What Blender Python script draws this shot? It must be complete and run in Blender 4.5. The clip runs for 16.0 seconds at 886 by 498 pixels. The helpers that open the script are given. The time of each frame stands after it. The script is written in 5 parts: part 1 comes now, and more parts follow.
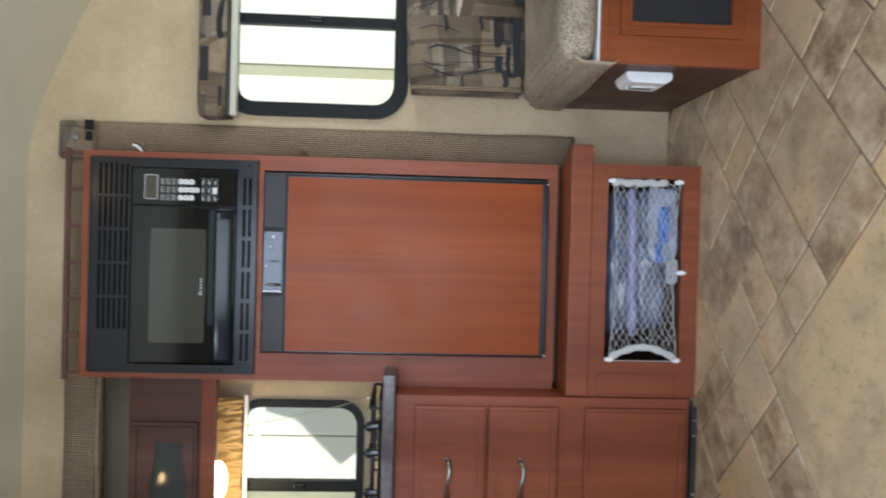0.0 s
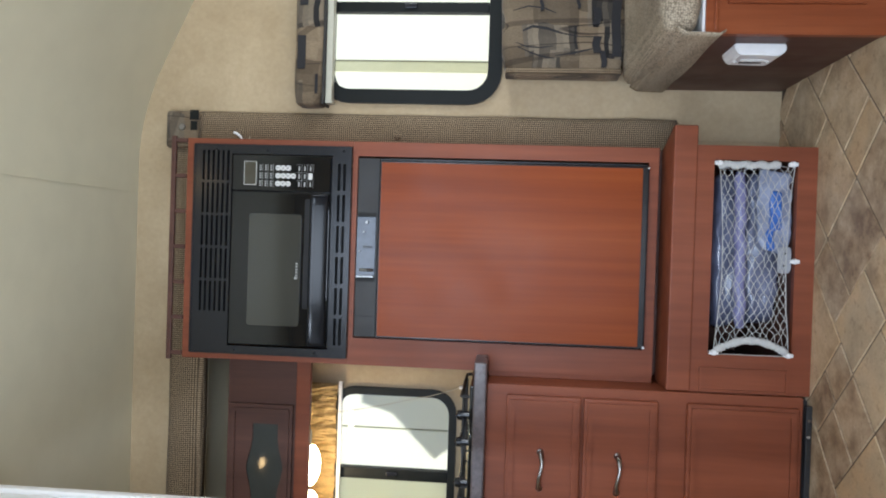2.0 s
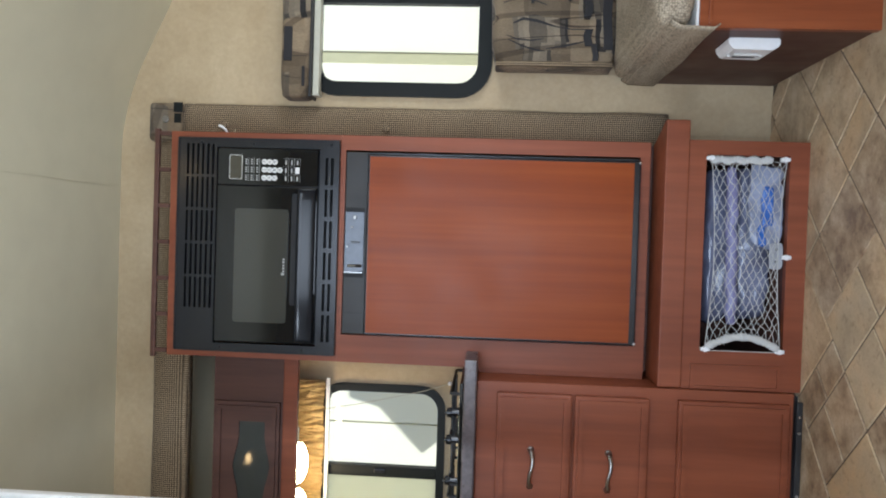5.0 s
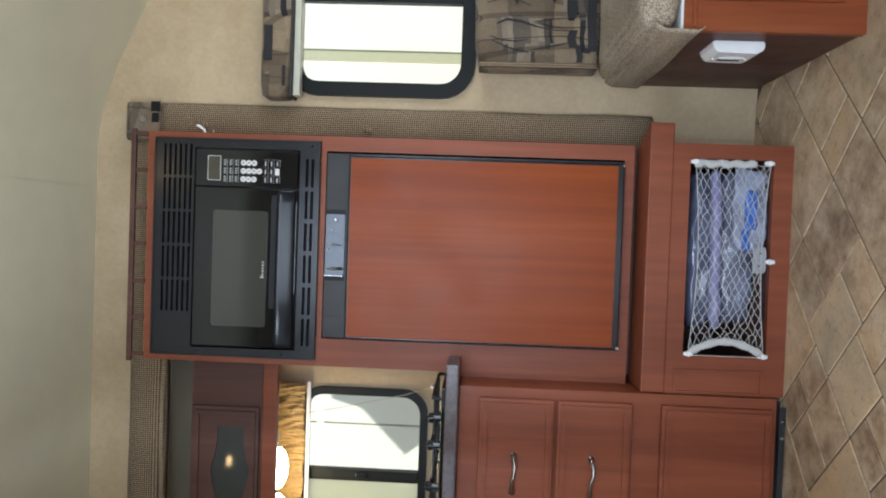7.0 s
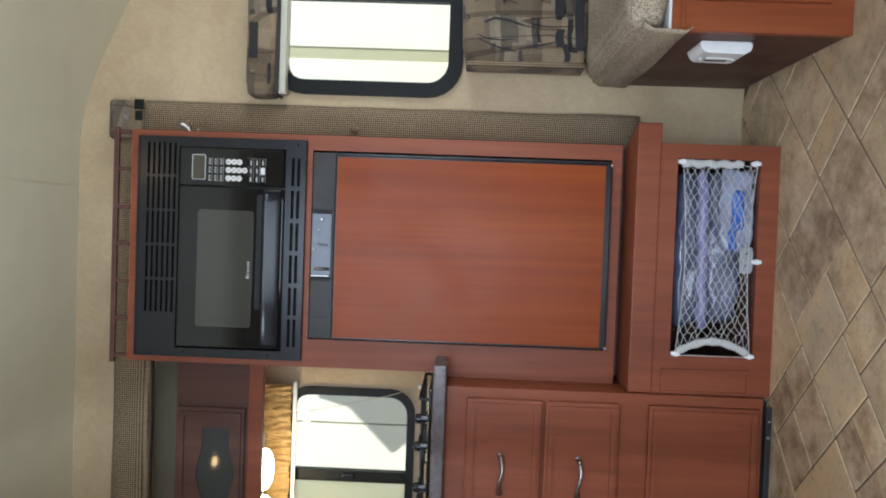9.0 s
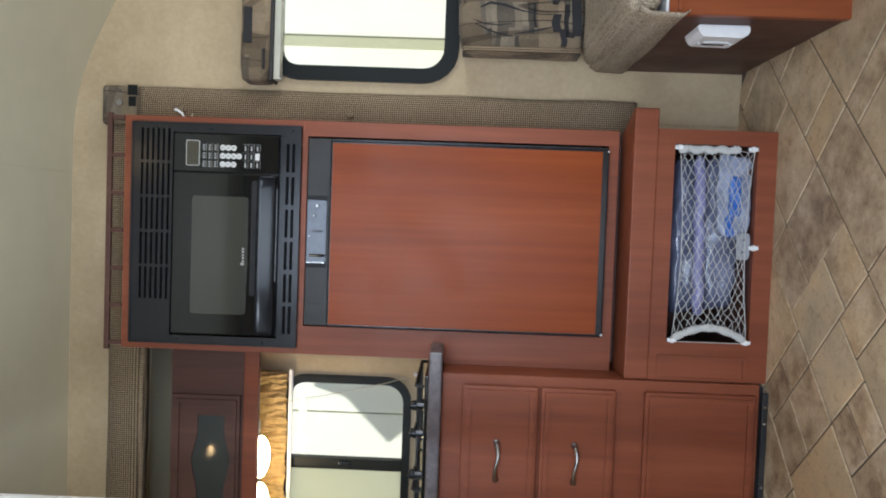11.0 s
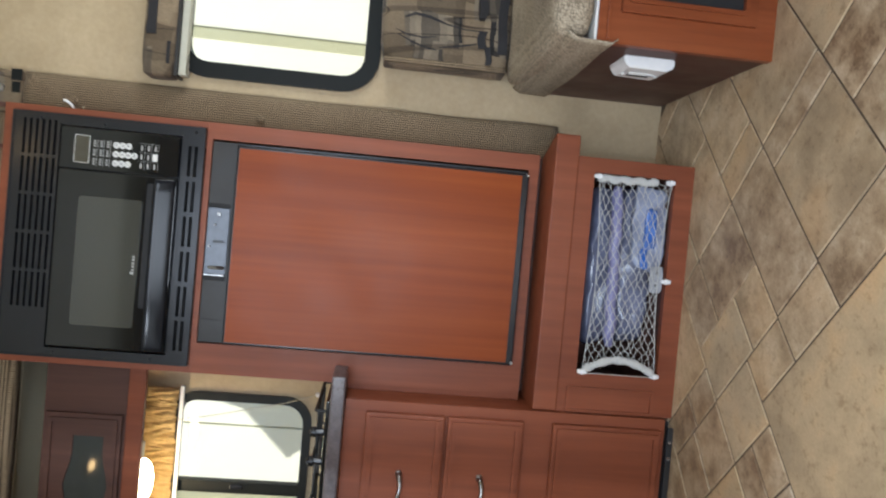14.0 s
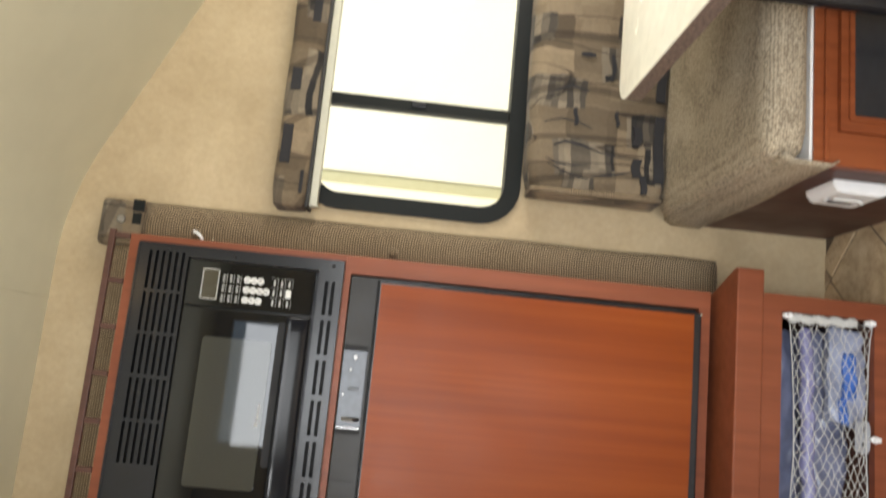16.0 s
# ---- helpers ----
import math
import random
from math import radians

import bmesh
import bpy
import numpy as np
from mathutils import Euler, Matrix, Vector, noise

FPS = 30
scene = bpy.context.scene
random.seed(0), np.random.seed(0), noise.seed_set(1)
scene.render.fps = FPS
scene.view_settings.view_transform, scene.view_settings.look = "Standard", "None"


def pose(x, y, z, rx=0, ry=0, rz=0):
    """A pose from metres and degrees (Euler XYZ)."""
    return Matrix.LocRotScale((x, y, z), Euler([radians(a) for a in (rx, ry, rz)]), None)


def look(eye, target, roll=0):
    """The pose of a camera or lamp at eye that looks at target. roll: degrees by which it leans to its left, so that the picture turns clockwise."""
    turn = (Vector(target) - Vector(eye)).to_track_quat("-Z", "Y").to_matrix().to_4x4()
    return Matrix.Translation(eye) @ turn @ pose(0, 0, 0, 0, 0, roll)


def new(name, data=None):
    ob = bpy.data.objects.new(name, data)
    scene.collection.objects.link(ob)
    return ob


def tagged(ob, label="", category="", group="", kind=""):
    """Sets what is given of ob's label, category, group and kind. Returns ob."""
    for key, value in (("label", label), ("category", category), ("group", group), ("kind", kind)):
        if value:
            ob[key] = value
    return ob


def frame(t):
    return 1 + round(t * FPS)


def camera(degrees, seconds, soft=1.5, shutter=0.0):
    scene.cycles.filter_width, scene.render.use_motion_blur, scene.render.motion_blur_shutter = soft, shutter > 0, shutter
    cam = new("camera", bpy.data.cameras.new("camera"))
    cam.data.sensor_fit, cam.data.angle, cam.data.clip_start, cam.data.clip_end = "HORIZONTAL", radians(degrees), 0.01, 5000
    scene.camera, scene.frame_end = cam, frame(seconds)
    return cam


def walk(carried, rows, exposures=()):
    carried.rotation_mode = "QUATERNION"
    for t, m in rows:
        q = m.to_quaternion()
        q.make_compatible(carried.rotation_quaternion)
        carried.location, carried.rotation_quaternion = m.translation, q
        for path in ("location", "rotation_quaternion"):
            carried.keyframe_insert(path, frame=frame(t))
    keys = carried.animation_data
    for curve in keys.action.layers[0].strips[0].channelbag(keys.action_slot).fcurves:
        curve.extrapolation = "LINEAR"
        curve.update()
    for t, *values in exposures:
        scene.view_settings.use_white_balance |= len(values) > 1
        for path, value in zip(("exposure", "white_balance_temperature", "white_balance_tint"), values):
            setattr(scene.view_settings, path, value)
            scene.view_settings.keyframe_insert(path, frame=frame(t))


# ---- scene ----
cam = camera(62.0, 16.0, soft=1.95, shutter=0.35)
PATH = [
    (0, (0.075, -2.160, 0.838), (0.057, -0.163, 0.735), -88.5),
    (0.2, (0.078, -2.151, 0.832), (0.057, -0.151, 0.812), -88.9),
    (0.5, (0.08, -2.136, 0.828), (0.05, -0.136, 0.823), -88.7),
    (0.7, (0.078, -2.133, 0.831), (0.050, -0.134, 0.844), -88.7),
    (1, (0.073, -2.128, 0.836), (0.029, -0.132, 0.946), -88.2),
    (1.5, (0.066, -2.119, 0.836), (0.013, -0.125, 0.98), -88.0),
    (2, (0.028, -2.119, 0.821), (0.009, -0.126, 0.984), -88.1),
    (2.5, (0.04, -2.11, 0.828), (0.003, -0.116, 0.98), -87.9),
    (3, (0.052, -2.101, 0.832), (-0.004, -0.105, 0.952), -87.6),
    (3.5, (0.012, -2.106, 0.825), (-0.003, -0.111, 0.975), -87.4),
    (5.8, (0.053, -2.079, 0.838), (0.002, -0.083, 0.952), -88.3),
    (6, (0.054, -2.076, 0.828), (0.004, -0.08, 0.945), -88.2),
    (6.5, (0.054, -2.071, 0.831), (-0.008, -0.075, 0.942), -87.5),
    (7, (0.054, -2.065, 0.826), (0.008, -0.068, 0.911), -87.9),
    (7.5, (0.055, -2.066, 0.842), (0.008, -0.068, 0.909), -87.7),
    (8, (0.057, -2.063, 0.838), (0.009, -0.065, 0.901), -88.0),
    (8.5, (0.06, -2.06, 0.839), (0.009, -0.062, 0.899), -88.4),
    (9, (0.061, -2.054, 0.828), (0.009, -0.056, 0.877), -87.9),
    (11.5, (0.045, -2.043, 0.825), (-0.032, -0.045, 0.863), -87.9),
    (12, (0.045, -2.041, 0.827), (-0.029, -0.043, 0.86), -87.8),
    (12.5, (0.045, -2.041, 0.825), (-0.024, -0.042, 0.848), -88.1),
    (13, (0.039, -2.033, 0.817), (-0.081, -0.036, 0.805), -86.6),
    (13.3, (0.044, -2.022, 0.816), (-0.086, -0.026, 0.766), -85.5),
    (13.5, (0.052, -2.006, 0.816), (-0.03, -0.009, 0.737), -85.4),
    (13.8, (0.070, -1.980, 0.817), (0.062, 0.015, 0.671), -84.9),
    (14, (0.081, -1.956, 0.82), (0.038, 0.034, 0.628), -85.0),
    (14.2, (0.089, -1.935, 0.826), (-0.014, 0.050, 0.599), -85.4),
    (14.5, (0.094, -1.881, 0.843), (-0.068, 0.099, 0.611), -85.8),
    (14.6, (0.093, -1.859, 0.853), (-0.090, 0.120, 0.627), -86.7),
    (14.8, (0.085, -1.803, 0.873), (-0.101, 0.173, 0.623), -87.3),
    (15, (0.079, -1.756, 0.888), (-0.152, 0.223, 0.705), -86.9),
    (15.2, (0.106, -1.740, 0.898), (-0.068, 0.247, 0.751), -86.7),
    (15.3, (0.128, -1.737, 0.911), (0.027, 0.254, 0.756), -85.7),
    (15.5, (0.154, -1.727, 0.982), (0.169, 0.273, 0.958), -86.2),
    (15.7, (0.087, -1.710, 1.103), (0.217, 0.282, 0.986), -85.2),
    (15.8, (0.063, -1.704, 1.128), (0.257, 0.284, 1.012), -84.9),
    (16, (0.063, -1.717, 1.122), (0.392, 0.253, 1.03), -84.1),
]
walk(cam, [(t, look(eye, target, roll)) for t, eye, target, roll in PATH],
     [(0.0, 0.27, 5560, 10), (12.8, 0.18, 5600, 10), (14.4, 0.32, 5950, 10), (15.2, 0.40, 6450, 11), (16.0, 0.52, 6600, 11)])

# ---- light ----
world = bpy.data.worlds.new("sky")
scene.world = world
world.use_nodes = True
wn = world.node_tree
sky = wn.nodes.new("ShaderNodeTexSky")
sky.sky_type, sky.sun_disc = "NISHITA", False
sky.sun_elevation, sky.sun_rotation = radians(50), radians(200)
wn.links.new(sky.outputs[0], wn.nodes["Background"].inputs[0])
wn.nodes["Background"].inputs[1].default_value = 0.12
sun = new("sun", bpy.data.lights.new("sun", "SUN"))
sun.data.energy, sun.data.angle, sun.data.color = 5.0, radians(0.5), (1.0, 0.93, 0.80)
sun.matrix_basis = look((-2.0, -5.0, 7.0), (0, 0, 0))


def window_lamp(name, x, y, z, target, sx, sz, watts, color=(0.93, 0.97, 1.0)):
    """An area lamp in a window's opening, in place of the sky's light."""
    lamp = new(name, bpy.data.lights.new(name, "AREA"))
    lamp.data.shape, lamp.data.size, lamp.data.size_y = "RECTANGLE", sx, sz
    lamp.data.energy, lamp.data.color = watts, color
    lamp.matrix_basis = look((x, y, z), target)
    return lamp


window_lamp("daylight_open_door", -0.09, -2.535, 0.98, (-0.09, 0, 0.05), 0.62, 1.75, 22, (0.92, 0.96, 1.0))
window_lamp("daylight_south_window", 0.68, -2.52, 1.22, (0.68, 0, 0.8), 0.56, 0.5, 7)
# fill lamp added to brighten the galley drawers; no window is known there
window_lamp("fill_south_galley", -0.905, -2.52, 1.2, (-0.7, 0, 0.6), 0.46, 0.5, 14)
window_lamp("daylight_east_window", 1.87, -0.75, 1.12, (0.6, -0.5, 0.7), 0.8, 0.42, 13, (1.0, 0.97, 0.90))


# ---- materials ----
def material(name):
    m = bpy.data.materials.new(name)
    m.use_nodes = True
    return m, m.node_tree, m.node_tree.nodes["Principled BSDF"]


def coords(nt, scale=(1, 1, 1), turn=(0, 0, 0), shift=0.0):
    """Object coordinates in metres, scaled; shift moves each object's pattern by its own random amount."""
    tc = nt.nodes.new("ShaderNodeTexCoord")
    mp = nt.nodes.new("ShaderNodeMapping")
    mp.inputs["Scale"].default_value = scale
    mp.inputs["Rotation"].default_value = [radians(a) for a in turn]
    nt.links.new(tc.outputs["Object"], mp.inputs["Vector"])
    if shift:
        oi = nt.nodes.new("ShaderNodeObjectInfo")
        mu = nt.nodes.new("ShaderNodeMath")
        mu.operation, mu.inputs[1].default_value = "MULTIPLY", shift
        nt.links.new(oi.outputs["Random"], mu.inputs[0])
        cb = nt.nodes.new("ShaderNodeCombineXYZ")
        for k in range(3):
            nt.links.new(mu.outputs[0], cb.inputs[k])
        nt.links.new(cb.outputs[0], mp.inputs["Location"])
    return mp.outputs[0]


def noise_tex(nt, vec, scale, detail=4.0, rough=0.55):
    n = nt.nodes.new("ShaderNodeTexNoise")
    n.inputs["Scale"].default_value, n.inputs["Detail"].default_value, n.inputs["Roughness"].default_value = scale, detail, rough
    nt.links.new(vec, n.inputs["Vector"])
    return n.outputs[0]


def ramp(nt, fac, stops, step=False):
    r = nt.nodes.new("ShaderNodeValToRGB")
    if step:
        r.color_ramp.interpolation = "CONSTANT"
    els = r.color_ramp.elements
    while len(els) < len(stops):
        els.new(0.5)
    for e, (p, c) in zip(els, stops):
        e.position, e.color = p, (*c, 1)
    nt.links.new(fac, r.inputs[0])
    return r.outputs[0]


def mix(nt, fac, a, b, mode="MIX"):
    m = nt.nodes.new("ShaderNodeMix")
    m.data_type, m.blend_type = "RGBA", mode
    for sock, v in ((m.inputs[0], fac), (m.inputs[6], a), (m.inputs[7], b)):
        if isinstance(v, (int, float)):
            sock.default_value = v
        elif isinstance(v, tuple):
            sock.default_value = (*v, 1)
        else:
            nt.links.new(v, sock)
    return m.outputs[2]


def bump(nt, bsdf, height, strength, distance):
    b = nt.nodes.new("ShaderNodeBump")
    b.inputs["Strength"].default_value, b.inputs["Distance"].default_value = strength, distance
    nt.links.new(height, b.inputs["Height"])
    nt.links.new(b.outputs[0], bsdf.inputs["Normal"])


def rough_noise(nt, bsdf, vec, scale, lo, hi):
    f = noise_tex(nt, vec, scale, 3)
    mr = nt.nodes.new("ShaderNodeMapRange")
    mr.inputs[1].default_value, mr.inputs[2].default_value, mr.inputs[3].default_value, mr.inputs[4].default_value = 0.3, 0.7, lo, hi
    nt.links.new(f, mr.inputs[0])
    nt.links.new(mr.outputs[0], bsdf.inputs["Roughness"])


def wood(name, dark, mid, light, grain=(42, 42, 2.2), gloss=(0.28, 0.42), spread=(0.22, 0.8), spec=0.30):
    m, nt, b = material(name)
    v = coords(nt, grain)
    g = noise_tex(nt, v, 1.0, 6, 0.6)
    streak = ramp(nt, g, [(spread[0], dark), (0.5, mid), (spread[1], light)])
    wide = noise_tex(nt, coords(nt, (6, 6, 0.7)), 1.0, 2)
    tone = ramp(nt, wide, [(0.32, (0.74, 0.70, 0.66)), (0.68, (1.0, 1.0, 1.0))])
    nt.links.new(mix(nt, 1.0, streak, tone, "MULTIPLY"), b.inputs["Base Color"])
    rough_noise(nt, b, coords(nt, (9, 9, 9)), 1.0, *gloss)
    b.inputs["Specular IOR Level"].default_value = spec
    bump(nt, b, g, 0.10, 0.0006)
    return m


def plain(name, color, rough=0.5, metal=0.0, speckle=0.06, scale=60, bumpy=0.0, vary=0.06, spec=0.5):
    m, nt, b = material(name)
    v = coords(nt)
    f = noise_tex(nt, v, scale, 4)
    lo = tuple(c * (1 - speckle) for c in color)
    hi = tuple(min(1, c * (1 + speckle)) for c in color)
    nt.links.new(ramp(nt, f, [(0.3, lo), (0.7, hi)]), b.inputs["Base Color"])
    b.inputs["Metallic"].default_value = metal
    b.inputs["Specular IOR Level"].default_value = spec
    rough_noise(nt, b, v, 14, max(0.01, rough - vary), rough + vary)
    if bumpy:
        bump(nt, b, f, bumpy, 0.001)
    return m


def fabric_weave(name, dark, light, pitch=0.0042, stain=(0.85, 0.84, 0.82), turn=(45, 0, 0)):
    """A coarse basket weave, its threads about pitch apart, with larger soft stains."""
    m, nt, b = material(name)
    v = coords(nt, turn=turn)
    waves = []
    for axis in ("X", "Z"):
        w = nt.nodes.new("ShaderNodeTexWave")
        w.bands_direction = axis
        w.inputs["Scale"].default_value = 0.314 / pitch * (1.4 if axis == "Z" else 1.0)
        w.inputs["Distortion"].default_value, w.inputs["Detail"].default_value, w.inputs["Detail Scale"].default_value = 0.5, 1.0, 3.0
        nt.links.new(v, w.inputs["Vector"])
        waves.append(w.outputs["Fac"])
    s = nt.nodes.new("ShaderNodeMath")
    s.operation = "MULTIPLY"
    nt.links.new(waves[0], s.inputs[0]), nt.links.new(waves[1], s.inputs[1])
    base = ramp(nt, s.outputs[0], [(0.03, dark), (0.6, light)])
    thread = ramp(nt, noise_tex(nt, coords(nt, (230, 120, 120)), 1.0, 3), [(0.3, (0.66, 0.64, 0.62)), (0.7, (1.0, 1.0, 1.0))])
    blotch = ramp(nt, noise_tex(nt, coords(nt), 5, 4), [(0.3, stain), (0.7, (1, 1, 1))])
    nt.links.new(mix(nt, 1.0, mix(nt, 1.0, base, thread, "MULTIPLY"), blotch, "MULTIPLY"), b.inputs["Base Color"])
    b.inputs["Roughness"].default_value = 0.92
    b.inputs["Sheen Weight"].default_value = 0.05
    bump(nt, b, s.outputs[0], 0.5, 0.0012)
    return m


def fabric_knit(name, dark, light, pitch):
    """Nubbly upholstery: small raised knots about pitch apart on every face, with larger soft stains."""
    m, nt, b = material(name)
    vor = nt.nodes.new("ShaderNodeTexVoronoi")
    vor.inputs["Scale"].default_value, vor.inputs["Randomness"].default_value = 1.0 / pitch, 0.55
    nt.links.new(coords(nt), vor.inputs["Vector"])
    base = ramp(nt, vor.outputs["Distance"], [(0.18, light), (0.72, dark)])
    thread = ramp(nt, noise_tex(nt, coords(nt, (240, 240, 240)), 1.0, 2), [(0.3, (0.74, 0.72, 0.70)), (0.7, (1.0, 1.0, 1.0))])
    blotch = ramp(nt, noise_tex(nt, coords(nt), 5, 4), [(0.3, (0.84, 0.83, 0.81)), (0.7, (1, 1, 1))])
    nt.links.new(mix(nt, 1.0, mix(nt, 1.0, base, thread, "MULTIPLY"), blotch, "MULTIPLY"), b.inputs["Base Color"])
    b.inputs["Roughness"].default_value = 0.92
    inv = nt.nodes.new("ShaderNodeMath")
    inv.operation, inv.inputs[0].default_value = "SUBTRACT", 1.0
    nt.links.new(vor.outputs["Distance"], inv.inputs[1])
    bump(nt, b, inv.outputs[0], 0.5, 0.0012)
    return m


def brick_cells(nt, vec, width, height, one, two, shift=0.5):
    t = nt.nodes.new("ShaderNodeTexBrick")
    t.offset = shift
    t.inputs["Scale"].default_value = 1.0
    t.inputs["Brick Width"].default_value, t.inputs["Row Height"].default_value = width, height
    t.inputs["Mortar Size"].default_value = 0.0
    t.inputs["Color1"].default_value, t.inputs["Color2"].default_value = (*one, 1), (*two, 1)
    nt.links.new(vec, t.inputs["Vector"])
    return t.outputs["Color"]


def fabric_print(name):
    """Upholstery with a patchwork of taupe, brown and charcoal blocks, bars and arcs."""
    m, nt, b = material(name)
    v = coords(nt, turn=(-90, 0, 0))
    warp = nt.nodes.new("ShaderNodeVectorMath")
    warp.operation = "MULTIPLY_ADD"
    n = nt.nodes.new("ShaderNodeTexNoise")
    n.inputs["Scale"].default_value = 7
    nt.links.new(v, n.inputs["Vector"])
    warp.inputs[1].default_value = (0.060, 0.060, 0.0)
    nt.links.new(n.outputs["Color"], warp.inputs[0]), nt.links.new(v, warp.inputs[2])
    w = warp.outputs[0]
    block = brick_cells(nt, w, 0.100, 0.130, (0.090, 0.066, 0.040), (0.29, 0.225, 0.145))
    fineblock = brick_cells(nt, w, 0.055, 0.085, (0.62, 0.58, 0.54), (1.0, 1.0, 1.0), 0.33)
    col = mix(nt, 0.65, block, fineblock, "MULTIPLY")
    # charcoal and brown bars in some of the blocks
    sep, com = nt.nodes.new("ShaderNodeSeparateXYZ"), nt.nodes.new("ShaderNodeCombineXYZ")
    nt.links.new(w, sep.inputs[0]), nt.links.new(sep.outputs[1], com.inputs[0]), nt.links.new(sep.outputs[0], com.inputs[1])
    pick = ramp(nt, brick_cells(nt, com.outputs[0], 0.082, 0.088, (0, 0, 0), (1, 1, 1), 0.37), [(0.60, (0, 0, 0)), (0.605, (1, 1, 1))])
    bars = brick_cells(nt, w, 0.090, 0.0175, (0.008, 0.008, 0.010), (0.25, 0.205, 0.145), 0.2)
    col = mix(nt, pick, col, bars)
    # thin dark arcs
    arcs = nt.nodes.new("ShaderNodeTexWave")
    arcs.wave_type, arcs.rings_direction = "RINGS", "SPHERICAL"
    arcs.inputs["Scale"].default_value, arcs.inputs["Distortion"].default_value, arcs.inputs["Detail"].default_value = 1.5, 7.0, 0.5
    nt.links.new(coords(nt, (1.6, 1, 0.8)), arcs.inputs["Vector"])
    line = ramp(nt, arcs.outputs["Fac"], [(0.0, (0.22, 0.19, 0.17)), (0.03, (0.22, 0.19, 0.17)), (0.06, (1, 1, 1))])
    col = mix(nt, 0.55, col, line, "MULTIPLY")
    vine = noise_tex(nt, coords(nt, (13, 13, 2.0)), 1.0, 0.3)
    dark, open_ = (0.16, 0.13, 0.115), (1, 1, 1)
    col = mix(nt, 0.85, col, ramp(nt, vine, [(0.488, open_), (0.495, dark), (0.504, dark), (0.509, open_)]), "MULTIPLY")
    thread = ramp(nt, noise_tex(nt, coords(nt, (420, 420, 120)), 1.0, 2), [(0.3, (0.74, 0.72, 0.70)), (0.7, (1.0, 1.0, 1.0))])
    nt.links.new(mix(nt, 1.0, col, thread, "MULTIPLY"), b.inputs["Base Color"])
    b.inputs["Roughness"].default_value = 0.9
    b.inputs["Sheen Weight"].default_value = 0.05
    bump(nt, b, noise_tex(nt, coords(nt), 400, 2), 0.3, 0.001)
    return m


def wallpaper(name):
    m, nt, b = material(name)
    v = coords(nt)
    big = ramp(nt, noise_tex(nt, v, 5, 5, 0.6), [(0.3, (0.405, 0.310, 0.182)), (0.7, (0.500, 0.400, 0.252))])
    fine = ramp(nt, noise_tex(nt, v, 70, 4, 0.7), [(0.3, (0.88, 0.87, 0.85)), (0.7, (1.0, 1.0, 1.0))])
    nt.links.new(mix(nt, 1.0, big, fine, "MULTIPLY"), b.inputs["Base Color"])
    rough_noise(nt, b, v, 30, 0.55, 0.7)
    bump(nt, b, noise_tex(nt, v, 180, 3), 0.12, 0.0008)
    return m


def tile_mat(name, low, high, deep):
    """Printed stone, mottled by an amount between low and high from piece to piece; deep darkens its brown clouds."""
    m, nt, b = material(name)
    v = coords(nt, (1, 1, 1), shift=37.0)
    oi = nt.nodes.new("ShaderNodeObjectInfo")
    calm = ramp(nt, noise_tex(nt, v, 5, 4, 0.55), [(0.36, (0.40, 0.315, 0.205)), (0.5, (0.53, 0.415, 0.265)), (0.62, (0.62, 0.445, 0.255))])
    cloud = ramp(nt, noise_tex(nt, v, 11, 8, 0.70), [(0.37, (0.185 * deep, 0.118 * deep, 0.068 * deep)), (0.46, (0.36 * deep, 0.262 * deep, 0.165 * deep)), (0.55, (0.54, 0.420, 0.280)), (0.66, (0.68, 0.575, 0.43))])
    pick = ramp(nt, oi.outputs["Random"], [(0.1, (low,) * 3), (0.9, (high,) * 3)])
    stone = mix(nt, pick, calm, cloud)
    pits = ramp(nt, noise_tex(nt, v, 48, 4, 0.7), [(0.30, (0.62, 0.56, 0.50)), (0.46, (1, 1, 1))])
    grain = ramp(nt, noise_tex(nt, v, 190, 3, 0.6), [(0.3, (0.86, 0.85, 0.84)), (0.7, (1, 1, 1))])
    tone = ramp(nt, oi.outputs["Random"], [(0.0, (0.98, 0.95, 0.90)), (0.37, (1.0, 0.99, 0.97)), (0.63, (0.84, 0.82, 0.80)), (1.0, (0.94, 0.92, 0.89))])
    col = mix(nt, 1.0, mix(nt, 1.0, mix(nt, 0.8, stone, pits, "MULTIPLY"), grain, "MULTIPLY"), tone, "MULTIPLY")
    nt.links.new(col, b.inputs["Base Color"])
    rough_noise(nt, b, v, 12, 0.36, 0.52)
    bump(nt, b, noise_tex(nt, v, 45, 4), 0.2, 0.0012)
    return m


def glass(name, tint=(0.97, 0.98, 0.96)):
    m, nt, b = material(name)
    nt.nodes.remove(b)
    out = nt.nodes["Material Output"]
    tr, gl = nt.nodes.new("ShaderNodeBsdfTransparent"), nt.nodes.new("ShaderNodeBsdfGlossy")
    tr.inputs[0].default_value = (*tint, 1)
    gl.inputs["Roughness"].default_value = 0.02
    fr, ms = nt.nodes.new("ShaderNodeFresnel"), nt.nodes.new("ShaderNodeMixShader")
    fr.inputs[0].default_value = 1.45
    nt.links.new(fr.outputs[0], ms.inputs[0]), nt.links.new(tr.outputs[0], ms.inputs[1]), nt.links.new(gl.outputs[0], ms.inputs[2])
    nt.links.new(ms.outputs[0], out.inputs[0])
    return m


def glow(name, color, strength):
    m, nt, b = material(name)
    b.inputs["Base Color"].default_value = (*color, 1)
    b.inputs["Emission Color"].default_value, b.inputs["Emission Strength"].default_value = (*color, 1), strength
    return m


